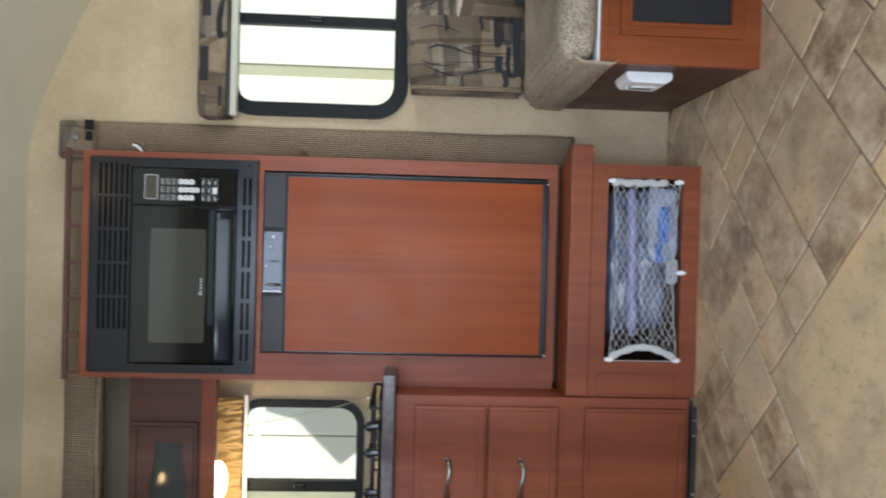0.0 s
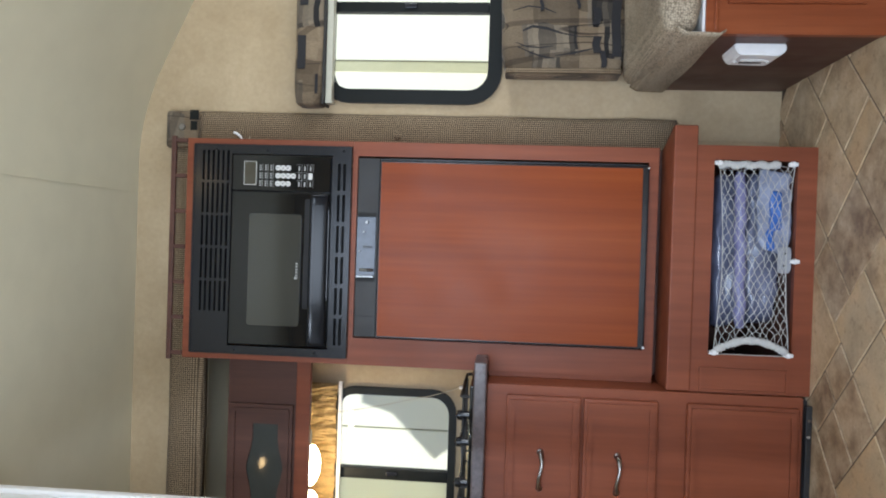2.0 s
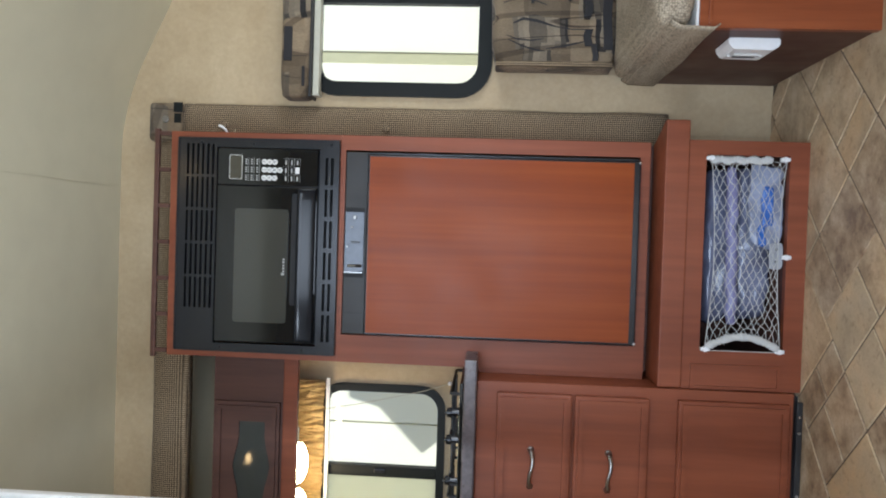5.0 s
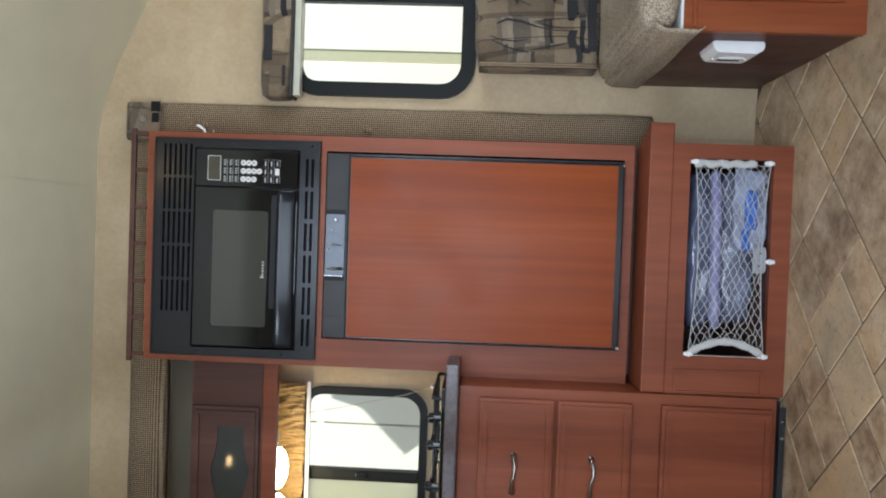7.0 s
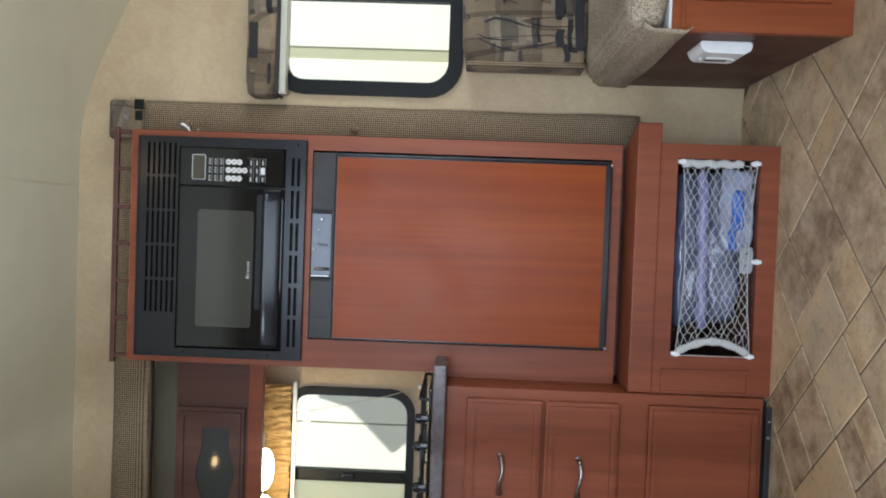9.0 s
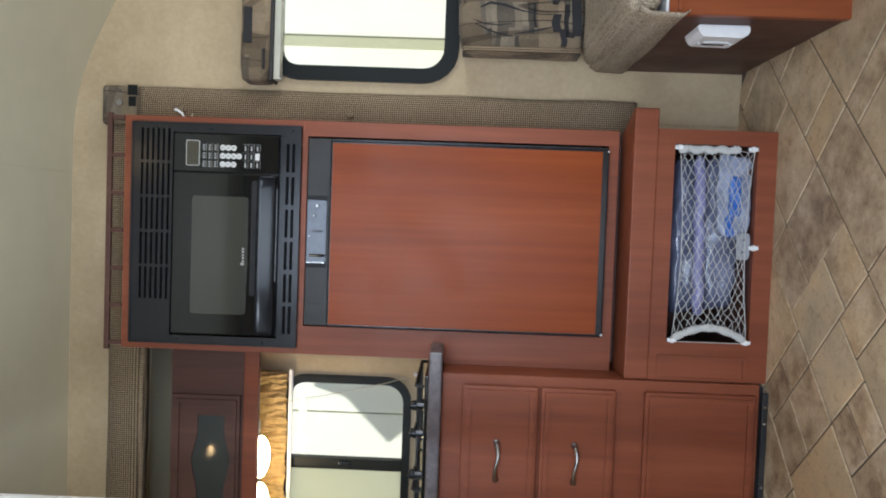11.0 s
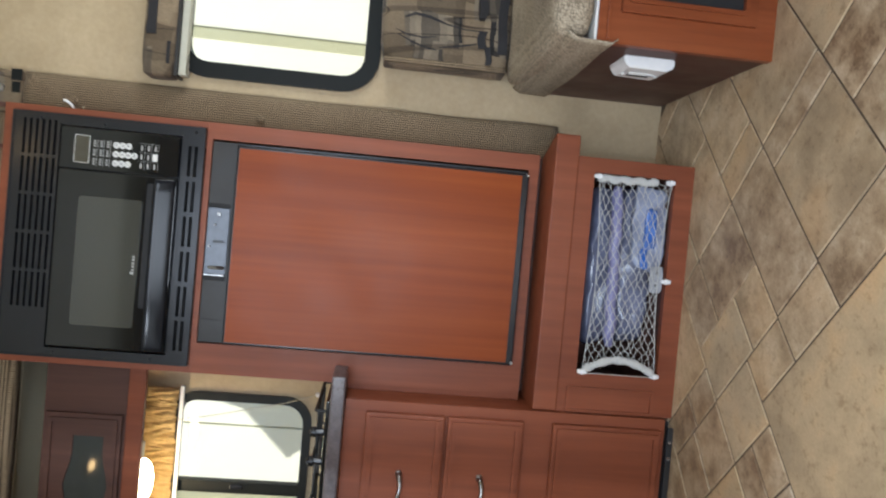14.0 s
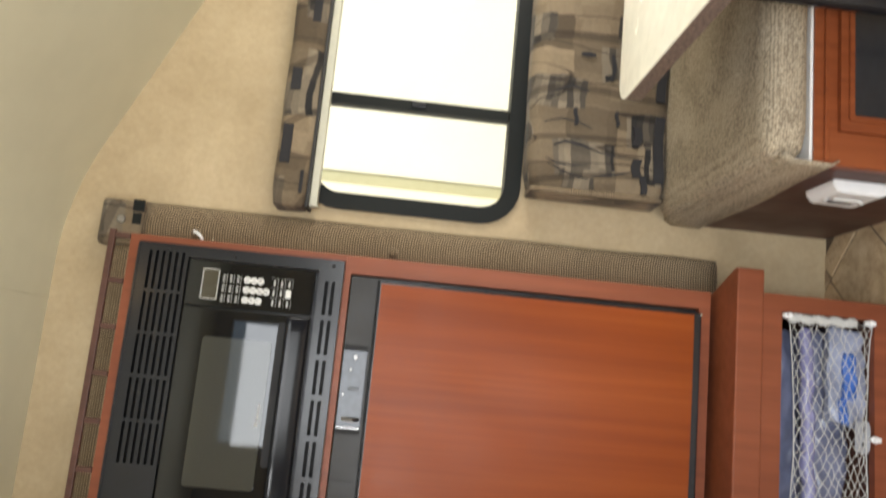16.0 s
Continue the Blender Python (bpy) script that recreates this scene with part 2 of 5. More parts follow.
CHERRY = wood("cherry_wood", (0.172, 0.047, 0.020), (0.226, 0.064, 0.028), (0.278, 0.084, 0.038), gloss=(0.36, 0.5))
CHERRY_PANEL = wood("cherry_veneer", (0.190, 0.036, 0.006), (0.250, 0.052, 0.008), (0.305, 0.072, 0.013), (30, 30, 0.8), (0.30, 0.42), (0.22, 0.78), 0.18)
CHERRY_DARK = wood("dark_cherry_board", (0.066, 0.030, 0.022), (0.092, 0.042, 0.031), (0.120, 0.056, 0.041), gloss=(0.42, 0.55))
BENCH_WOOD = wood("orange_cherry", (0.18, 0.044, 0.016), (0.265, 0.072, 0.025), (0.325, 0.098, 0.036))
BLACK = plain("black_plastic", (0.008, 0.009, 0.012), 0.24, speckle=0.06, spec=0.42, vary=0.02)
BLACK_SATIN = plain("black_satin", (0.007, 0.008, 0.011), 0.16, speckle=0.05, spec=0.26, vary=0.015)
BLACK_GLOSS = plain("black_gloss", (0.006, 0.007, 0.008), 0.035, speckle=0.1, vary=0.012)
SLOT = plain("dark_slot", (0.004, 0.004, 0.005), 0.7)
GREY_MESH = plain("grey_door_mesh", (0.046, 0.047, 0.041), 0.04, speckle=0.15, scale=400, vary=0.012)
CHARCOAL = plain("charcoal_plastic", (0.020, 0.0215, 0.025), 0.34, speckle=0.12)
STEEL = plain("brushed_metal", (0.55, 0.55, 0.56), 0.28, 1.0, scale=120)
PEWTER = plain("pewter", (0.33, 0.32, 0.31), 0.32, 1.0, scale=90)
WHITE = plain("white_plastic", (0.78, 0.78, 0.78), 0.35, speckle=0.03)
CREAM_RAIL = plain("cream_plastic", (0.50, 0.49, 0.40), 0.4, speckle=0.04)
LEGEND = plain("white_print", (0.60, 0.60, 0.58), 0.5)
LEGEND_DIM = plain("grey_print", (0.33, 0.33, 0.32), 0.5)
LCD = plain("display", (0.055, 0.050, 0.035), 0.12)
WALL = wallpaper("tan_wallpaper")
CEIL = plain("cream_ceiling", (0.595, 0.57, 0.43), 0.6, speckle=0.03, scale=9, bumpy=0.05)
WHITE_WALL = plain("white_trim", (0.76, 0.76, 0.74), 0.45, speckle=0.03, scale=12)
GROUT = plain("brown_joint", (0.085, 0.062, 0.043), 0.7, speckle=0.2)
TILE = tile_mat("mottled_stone_vinyl", 0.5, 0.95, 1.08)
TILE_CALM = tile_mat("calm_stone_vinyl", 0.05, 0.35, 1.0)
WEAVE = fabric_weave("brown_weave", (0.070, 0.047, 0.026), (0.50, 0.385, 0.245), 0.0064)
CUSHION = fabric_knit("beige_woven_upholstery", (0.24, 0.196, 0.138), (0.63, 0.54, 0.40), 0.0052)
PRINT = fabric_print("printed_upholstery")
PRINT_DARK = plain("charcoal_print", (0.020, 0.019, 0.021), 0.9, speckle=0.25, scale=300, bumpy=0.2)
GOLD = plain("gold_fabric", (0.46, 0.315, 0.125), 0.6, speckle=0.15, scale=60, bumpy=0.25)
COUNTER = plain("stone_look_laminate", (0.095, 0.078, 0.082), 0.30, speckle=0.35, scale=70)
IRON = plain("cast_iron", (0.012, 0.012, 0.013), 0.5, speckle=0.2)
RUBBER = plain("black_rubber", (0.018, 0.017, 0.017), 0.55)
GASKET = plain("window_frame_black", (0.006, 0.0075, 0.007), 0.5, spec=0.22)
CORD = plain("pale_cord", (0.52, 0.47, 0.33), 0.7)
ROPE = plain("white_cord", (0.50, 0.50, 0.48), 0.8, speckle=0.12, scale=300)
PLASTIC_BAG = plain("wrapped_bedding", (0.15, 0.165, 0.25), 0.16, speckle=0.3, scale=14, bumpy=0.25)
LAVENDER = plain("lavender_sheet", (0.25, 0.25, 0.44), 0.25, speckle=0.15, scale=30, bumpy=0.15)
CLEAR_BAG = plain("cloudy_plastic", (0.30, 0.335, 0.45), 0.18, speckle=0.3, scale=18, bumpy=0.3)
TAG_GREY = plain("grey_tag", (0.34, 0.35, 0.38), 0.4, speckle=0.08)
BLUE = plain("blue_print", (0.04, 0.14, 0.50), 0.3)
TABLE_TOP = plain("cream_laminate", (0.82, 0.79, 0.69), 0.22, speckle=0.06, scale=30)
TABLE_EDGE = plain("mottled_edge", (0.17, 0.13, 0.11), 0.4, speckle=0.6, scale=160)
GLASS = glass("clear_glass")
DARK_GLASS = plain("smoked_glass", (0.030, 0.035, 0.034), 0.05, speckle=0.12, scale=20, vary=0.02)
LAMP_ON = glow("lit_diffuser", (1.0, 0.76, 0.42), 30.0)
LAMP_DIM = glow("dome_diffuser", (1.0, 0.64, 0.26), 26.0)
CONTROL_GREY = plain("dull_silver_panel", (0.034, 0.042, 0.060), 0.12, 0.0, speckle=0.25, scale=60, vary=0.03, spec=0.4)


def screen_mat(name):
    """A fine pale mesh: half open, the rest lets light through softly."""
    m, nt, b = material(name)
    nt.nodes.remove(b)
    tr, tl, ms = nt.nodes.new("ShaderNodeBsdfTransparent"), nt.nodes.new("ShaderNodeBsdfTranslucent"), nt.nodes.new("ShaderNodeMixShader")
    tl.inputs[0].default_value = (0.80, 0.80, 0.62, 1)
    ms.inputs[0].default_value = 0.55
    nt.links.new(tr.outputs[0], ms.inputs[1]), nt.links.new(tl.outputs[0], ms.inputs[2])
    nt.links.new(ms.outputs[0], nt.nodes["Material Output"].inputs[0])
    return m


SCREEN = screen_mat("insect_screen")
SIDING = plain("white_siding", (0.88, 0.855, 0.71), 0.6, speckle=0.03, scale=3)
OLIVE = plain("olive_trim", (0.50, 0.48, 0.31), 0.6)
OLIVE_DARK = plain("dark_olive_lip", (0.20, 0.19, 0.11), 0.6)
GRASS = plain("dry_grass", (0.16, 0.16, 0.07), 0.9, speckle=0.5, scale=12)


# ---- building helpers ----
def thing(name, loc, label, category, group="", kind=""):
    ob = new(name)
    ob.empty_display_size = 0.05
    ob.matrix_basis = Matrix.Translation(loc)
    return tagged(ob, label, category, group, kind)


def part(name, bm, mat, parent=None, label="", smooth=False):
    me = bpy.data.meshes.new(name)
    bmesh.ops.recalc_face_normals(bm, faces=bm.faces)
    if smooth:
        for f in bm.faces:
            f.smooth = True
    bm.to_mesh(me)
    bm.free()
    me.materials.append(mat)
    ob = new(name, me)
    if parent is not None:
        ob.parent = parent
        if parent.type == "EMPTY":
            ob.matrix_parent_inverse = Matrix.Translation(-parent.matrix_basis.translation)
    if label:
        ob["label"] = label
    return ob


def box(bm, x0, x1, y0, y1, z0, z1, bev=0.0, seg=2):
    m = Matrix.Translation(((x0 + x1) / 2, (y0 + y1) / 2, (z0 + z1) / 2)) @ Matrix.Diagonal((abs(x1 - x0), abs(y1 - y0), abs(z1 - z0), 1))
    r = bmesh.ops.create_cube(bm, size=1, matrix=m)
    if bev:
        edges = list({e for v in r["verts"] for e in v.link_edges})
        bmesh.ops.bevel(bm, geom=edges, offset=bev, segments=seg, profile=0.6, affect="EDGES")
    return bm


def bx(x0, x1, y0, y1, z0, z1, bev=0.0015, seg=2):
    return box(bmesh.new(), x0, x1, y0, y1, z0, z1, bev, seg)


def tube(bm, pts, r, n=6, closed=False):
    """A round cord or bar along pts."""
    pts = [Vector(p) for p in pts]
    rings = []
    for i, p in enumerate(pts):
        a, c = pts[max(i - 1, 0)], pts[min(i + 1, len(pts) - 1)]
        d = (c - a).normalized()
        s = d.orthogonal().normalized() if abs(d.y) > 0.9 else d.cross(Vector((0, 1, 0))).normalized()
        u = s.cross(d)
        rr = r[i] if isinstance(r, (list, tuple)) else r
        rings.append([bm.verts.new(p + rr * (math.cos(2 * math.pi * k / n) * s + math.sin(2 * math.pi * k / n) * u)) for k in range(n)])
    for a, c in zip(rings, rings[1:]):
        for k in range(n):
            bm.faces.new((a[k], a[(k + 1) % n], c[(k + 1) % n], c[k]))
    bm.faces.new(rings[0][::-1]), bm.faces.new(rings[-1])
    return bm


def cyl(bm, centre, axis, r1, r2, depth, n=20, bev=0.0):
    q = Vector((0, 0, 1)).rotation_difference(Vector(axis)).to_matrix().to_4x4()
    r = bmesh.ops.create_cone(bm, cap_ends=True, segments=n, radius1=r1, radius2=r2, depth=depth, matrix=Matrix.Translation(centre) @ q)
    if bev:
        es = [e for e in {e for v in r["verts"] for e in v.link_edges} if e.calc_face_angle(0) > 1]
        bmesh.ops.bevel(bm, geom=es, offset=bev, segments=2, profile=0.6, affect="EDGES")
    return bm


def rounded(x0, x1, z0, z1, r, n=6):
    """The outline of a rectangle with round corners in x and z; r: one radius or one a corner from lower left, counter-clockwise."""
    rs = r if isinstance(r, (list, tuple)) else [r] * 4
    pts = []
    for (cx, cz, a0), rr in zip(((x0, z0, 180), (x1, z0, 270), (x1, z1, 0), (x0, z1, 90)), rs):
        ox, oz = cx + (rr if cx == x0 else -rr), cz + (rr if cz == z0 else -rr)
        pts += [(ox + rr * math.cos(radians(a0 + 90 * k / n)), oz + rr * math.sin(radians(a0 + 90 * k / n))) for k in range(n + 1)]
    return pts


def ring(bm, outer, inner, y0, y1):
    """A frame between two outlines of as many points, from y0 to y1."""
    loops = [[bm.verts.new((x, y, z)) for x, z in o] for o, y in ((outer, y0), (inner, y0), (inner, y1), (outer, y1))]
    n = len(outer)
    for a, c in zip(loops, loops[1:] + loops[:1]):
        for k in range(n):
            bm.faces.new((a[k], a[(k + 1) % n], c[(k + 1) % n], c[k]))
    return bm


def plate(bm, outline, y0, y1):
    a = [bm.verts.new((x, y0, z)) for x, z in outline]
    c = [bm.verts.new((x, y1, z)) for x, z in outline]
    bm.faces.new(a), bm.faces.new(c[::-1])
    for k in range(len(a)):
        bm.faces.new((a[k], c[k], c[(k + 1) % len(a)], a[(k + 1) % len(a)]))
    return bm


def wall_with_holes(x0, x1, y0, y1, z0, z1, holes):
    """A wall along x with rectangular openings (hx0, hx1, hz0, hz1) right through it."""
    xs = sorted({x0, x1, *[h[0] for h in holes], *[h[1] for h in holes]})
    zs = sorted({z0, z1, *[h[2] for h in holes], *[h[3] for h in holes]})
    bm = bmesh.new()
    solid = lambda i, k: 0 <= i < len(xs) - 1 and 0 <= k < len(zs) - 1 and not any(
        h[0] <= xs[i] and xs[i + 1] <= h[1] and h[2] <= zs[k] and zs[k + 1] <= h[3] for h in holes)
    quad = lambda *p: bm.faces.new([bm.verts.new(q) for q in p])
    for i in range(len(xs) - 1):
        for k in range(len(zs) - 1):
            if not solid(i, k):
                continue
            a, c, d, e = xs[i], xs[i + 1], zs[k], zs[k + 1]
            quad((a, y0, d), (c, y0, d), (c, y0, e), (a, y0, e))
            quad((a, y1, d), (a, y1, e), (c, y1, e), (c, y1, d))
            for di, dk, f in ((-1, 0, ((a, y0, d), (a, y0, e), (a, y1, e), (a, y1, d))), (1, 0, ((c, y0, d), (c, y1, d), (c, y1, e), (c, y0, e))),
                              (0, -1, ((a, y0, d), (a, y1, d), (c, y1, d), (c, y0, d))), (0, 1, ((a, y0, e), (c, y0, e), (c, y1, e), (a, y1, e)))):
                if not solid(i + di, k + dk):
                    quad(*f)
    bmesh.ops.remove_doubles(bm, verts=bm.verts, dist=1e-5)
    return bm


def structure(name, bm, mat, label, category):
    return tagged(part(name, bm, mat), label, category, kind="structure")


# ---- the shell of the trailer ----
WY, SY, BACK, WEST, EAST = 0.19, 0.45, -2.50, -2.1, 1.85   # main wall, slide's rear wall, wall behind, ends
floor = structure("floor", bx(WEST, EAST, BACK, SY + 0.06, -0.08, -0.003, 0), GROUT, "brown stone-look vinyl floor laid diagonally", "floor")

WIN = (0.50, 1.28, 0.885, 1.385)          # the dinette window's opening
KWIN = (-1.20, -0.515, 0.989, 1.385)      # the kitchen window's opening
structure("wall_north", wall_with_holes(0.36, EAST, WY, WY + 0.06, -0.003, 2.03, [WIN]), WALL, "tan mottled wallpapered side wall", "wall")
structure("wall_north_return", bx(0.3125, 0.3595, WY, WY + 0.06, -0.003, 1.80, 0), WALL, "narrow tan wall strip beside the slide-out", "wall")
structure("wall_north_header", bx(WEST, 0.36, WY, WY + 0.06, 1.80, 2.03, 0), WALL, "tan wallpapered strip above the slide-out", "wall")
structure("wall_slide_rear", wall_with_holes(WEST, 0.36, SY, SY + 0.06, -0.003, 1.80, [KWIN]), WALL, "tan wallpapered rear wall of the slide-out", "wall")
structure("wall_slide_side", bx(0.34, 0.36, WY + 0.06, SY, -0.003, 1.80, 0), WALL, "tan end wall of the slide-out", "wall")
structure("ceiling_slide", bx(WEST, 0.34, WY + 0.06, SY, 1.78, 1.80, 0), CEIL, "cream ceiling of the slide-out", "ceiling")
# the second opening is invented, to go with the galley fill lamp
SWIN = [(0.38, 0.98, 0.95, 1.50), (-1.15, -0.66, 0.92, 1.48), (-0.42, 0.24, -0.003, 1.92)]
structure("wall_south", wall_with_holes(WEST, EAST, BACK - 0.06, BACK, -0.003, 2.03, SWIN), WALL, "tan wallpapered wall with a window and the open entry doorway", "wall")
structure("wall_west", bx(WEST - 0.05, WEST, BACK, SY, -0.003, 2.03, 0), WALL, "plain tan end wall", "wall")
bm = wall_with_holes(BACK, WY, EAST, EAST + 0.05, -0.003, 2.03, [(-1.2, -0.3, 0.88, 1.36)])
for v in bm.verts:
    v.co.x, v.co.y = v.co.y, v.co.x
structure("wall_east", bm, WALL, "tan end wall with a window opening beside the dinette", "wall")


def ceil_z(x):
    u = max(0.0, x - 0.25)
    return 2.01 - (0.70 * u * u if u < 0.36 else 0.0907 + 0.46 * (u - 0.36))


def build_ceiling():
    bm = bmesh.new()
    xs = [WEST] + [0.1 + 0.0625 * k for k in range(30)]
    rows = [[bm.verts.new((x, y, ceil_z(x) + dz)) for x in xs] for y, dz in ((BACK, 0), (WY, 0), (WY, 0.05), (BACK, 0.05))]
    for a, c in zip(rows, rows[1:] + rows[:1]):
        for k in range(len(xs) - 1):
            bm.faces.new((a[k], a[k + 1], c[k + 1], c[k]))
    bm.faces.new([r[0] for r in rows]), bm.faces.new([r[-1] for r in rows][::-1])
    box(bm, 0.155, 0.161, BACK, WY - 0.001, 2.0085, 2.0125, 0)
    bmesh.ops.recalc_face_normals(bm, faces=bm.faces)
    for f in bm.faces:
        f.smooth = True
    for e in bm.edges:
        e.smooth = e.calc_face_angle(3.0) < 0.5
    return structure("ceiling", bm, CEIL, "smooth cream ceiling that curves down at one end", "ceiling")


build_ceiling()


def build_partition():
    bm = bx(-0.62, -0.56, -1.15, -0.61, -0.003, 2.03, 0)
    structure("wall_partition", bm, WHITE_WALL, "white partition wall that ends beside the galley", "wall")
    bm = bx(-0.625, -0.535, -0.609, -0.585, 0.0, 2.008, 0.006)
    box(bm, -0.559, -0.545, -0.650, -0.610, 0.0, 2.008, 0.003)
    structure("trim", bm, WHITE, "glossy white corner trim", "trim")


build_partition()


def build_ceiling_light(x, y):
    """A round dome light on the ceiling, lit."""
    l = thing("ceiling_light", (x, y, 2.008), "lit warm round ceiling dome light", "lamp", group="ceiling lights")
    z = ceil_z(x)
    part("base", cyl(bmesh.new(), (x, y, z - 0.007), (0, 0, 1), 0.050, 0.054, 0.013, 28, 0.002), WHITE, l)
    bm = bmesh.new()
    bmesh.ops.create_uvsphere(bm, u_segments=20, v_segments=10, radius=1)
    for v in bm.verts:
        v.co = Vector((x + v.co.x * 0.024, y + v.co.y * 0.024, z - 0.014 + v.co.z * 0.014))
    part("diffuser", bm, LAMP_DIM, l, "glowing dome", smooth=True)


build_ceiling_light(0.24, -0.67)
build_ceiling_light(-1.11, -1.27)


# ---- windows ----
def build_window(name, hole, y, mullions, rad, label, f=0.042):
    """A black-framed trailer window with round corners in its opening."""
    x0, x1, z0, z1 = hole
    w = thing(name, ((x0 + x1) / 2, y, z0), label, "window", kind="structure")
    outer, inner = rounded(x0 - f, x1 + f, z0 - f, z1 + f, rad + f), rounded(x0 + 0.002, x1 - 0.002, z0 + 0.002, z1 - 0.002, rad)
    bm = ring(bmesh.new(), outer, inner, y - 0.012, y + 0.05)
    bmesh.ops.bevel(bm, geom=[e for e in bm.edges if e.calc_face_angle(0) > 1.2], offset=0.004, segments=2, affect="EDGES")
    fr = part("window_frame", bm, GASKET, w, "black rounded frame")
    for m in mullions:
        part("mullion", bx(m - 0.016, m + 0.016, y + 0.002, y + 0.035, z0 + 0.003, z1 - 0.003, 0.003), GASKET, w)
        part("latch", bx(m - 0.006, m + 0.008, y - 0.008, y + 0.002, (z0 + z1) / 2 - 0.02, (z0 + z1) / 2 + 0.02, 0.002), BLACK, w)
    edges = [x0, *mullions, x1]
    for a, c in zip(edges, edges[1:]):
        p = part("pane", bx(a + 0.004, c - 0.004, y + 0.030, y + 0.034, z0 + 0.004, z1 - 0.004, 0), GLASS, w)
        p.visible_shadow = False
    return w


build_window("window_1", WIN, WY, [0.765], 0.062, "black-framed sliding window beside the dinette")
build_window("window_2", KWIN, SY, [-0.795], 0.060, "black-framed sliding window behind the cooktop", 0.025)
screen = thing("insect_screen", (-1.0, 0.43, 1.0), "greenish insect screen over one kitchen window pane", "screen")
part("mesh", bx(KWIN[0] + 0.004, -0.822, SY + 0.020, SY + 0.022, KWIN[2] + 0.004, KWIN[3] - 0.004, 0), SCREEN, screen)
part("screen_frame", bx(-0.8215, -0.8115, SY + 0.014, SY + 0.028, KWIN[2] + 0.004, KWIN[3] - 0.004, 0.002), GASKET, screen)
# the galley one of these two only dresses the added fill lamp's opening
for k, h in enumerate(SWIN[:2]):
    build_window("window_%d" % (k + 3), h, BACK - 0.062, [], 0.06, "black-framed window, unseen, in the wall behind")

# ---- outside ----
ground = structure("ground", bx(-60, 60, -60, 60, -0.75, -0.7, 0), GRASS, "dry pale grass around the trailer", "ground")


def build_neighbour():
    h = thing("neighbouring_trailer", (0, 2.2, -0.7), "sunlit white neighbouring trailer wall with upright panel seams", "trailer")
    x = -5.2
    for w in (1.0, 1.2, 1.2, 0.72, 0.27, 0.95, 0.90, 1.29, 1.2, 1.2):
        part("wall_panel", bx(x, x + w - 0.008, 2.2, 2.26, -0.4, 2.9, 0.003, 1), SIDING, h)
        x += w
    part("wall_backing", bx(-5.2, 4.7, 2.262, 2.30, -0.4, 2.88, 0), OLIVE, h)
    for x in (1.02, -3.1):
        part("seam_cover", bx(x, x + 0.055, 2.175, 2.199, -0.4, 2.9, 0.004), OLIVE, h, "olive upright seam cover")
        part("seam_lip", bx(x + 0.0555, x + 0.064, 2.182, 2.199, -0.4, 2.9, 0.001), OLIVE_DARK, h, "dark seam lip")
    part("roof_edge", bx(-5.25, 4.8, 2.12, 2.4, 2.9, 2.98, 0.01), SIDING, h)
    part("skirt", bx(-5.2, 4.7, 2.24, 2.28, -0.7, -0.402, 0), OLIVE, h)


build_neighbour()


def build_shadow_sheet():
    """An added sheet on two arms, out of view, that shades a corner of the neighbour's wall."""
    a = thing("shadow_sheet", (-1.3, 0.512, 1.72), "added olive sheet on two roof arms outside, out of view, to cast a shadow", "awning")
    part("sheet", plate(bmesh.new(), [(-1.44, 2.50), (-1.13, 2.50), (-1.13, 3.30), (-1.42, 3.30), (-1.47, 3.12), (-1.73, 2.86)], 1.0, 1.006), OLIVE, a)
    for x in (-1.43, -1.14):
        part("arm", tube(bmesh.new(), [(x, 0.511, 1.72), (x, 0.60, 1.95), (x, 1.012, 2.52), (x, 1.012, 3.2)], 0.012, 8), OLIVE, a)


build_shadow_sheet()


# ---- the galley: tall cabinet with microwave and refrigerator ----
def build_tall_cabinet():
    c = thing("tall_cabinet", (0, 0.2, 0.39), "cherry-stained tall cabinet around microwave and refrigerator", "cabinet")
    part("side_panel", bx(0.292, 0.31, 0.02, SY - 0.002, 0.392, 1.76, 0.001), CHERRY, c)
    part("side_panel", bx(-0.335, -0.317, 0.02, SY - 0.002, 0.392, 1.76, 0.001), CHERRY, c)
    part("face_frame", ring(bmesh.new(), rounded(-0.338, 0.312, 0.392, 1.2625, 0.001, 1), rounded(-0.259, 0.270, 0.4195, 1.250, 0.001, 1), 0, 0.02), CHERRY, c)
    part("face_frame", ring(bmesh.new(), rounded(-0.338, 0.312, 1.2628, 1.762, 0.001, 1), rounded(-0.3215, 0.2965, 1.2650, 1.738, 0.001, 1), 0, 0.02), CHERRY, c)
    part("filler_strip", bx(-0.3515, -0.3385, 0.004, 0.022, 0.392, 0.852, 0.001), CHERRY, c)
    part("top", bx(-0.338, 0.312, 0.021, SY - 0.002, 1.745, 1.763, 0.001), CHERRY, c)
    # low gallery rail above the cabinet
    part("gallery_rail", bx(-0.345, 0.318, -0.004, 0.008, 1.797, 1.811, 0.002), CHERRY_DARK, c)
    x = -0.325
    while x < 0.31:
        part("spindle", bx(x - 0.006, x + 0.006, -0.002, 0.008, 1.7635, 1.7975, 0.001), CHERRY_DARK, c)
        x += 0.105
    return c


build_tall_cabinet()


def slotted(bm, x0, x1, z0, z1, y0, y1, slots):
    """A plate with upright or level slots (sx0, sx1, sz0, sz1) cut through it."""
    t = wall_with_holes(x0, x1, y0, y1, z0, z1, slots)
    me = bpy.data.meshes.new("slots")
    t.to_mesh(me)
    t.free()
    bm.from_mesh(me)
    bpy.data.meshes.remove(me)
    return bm


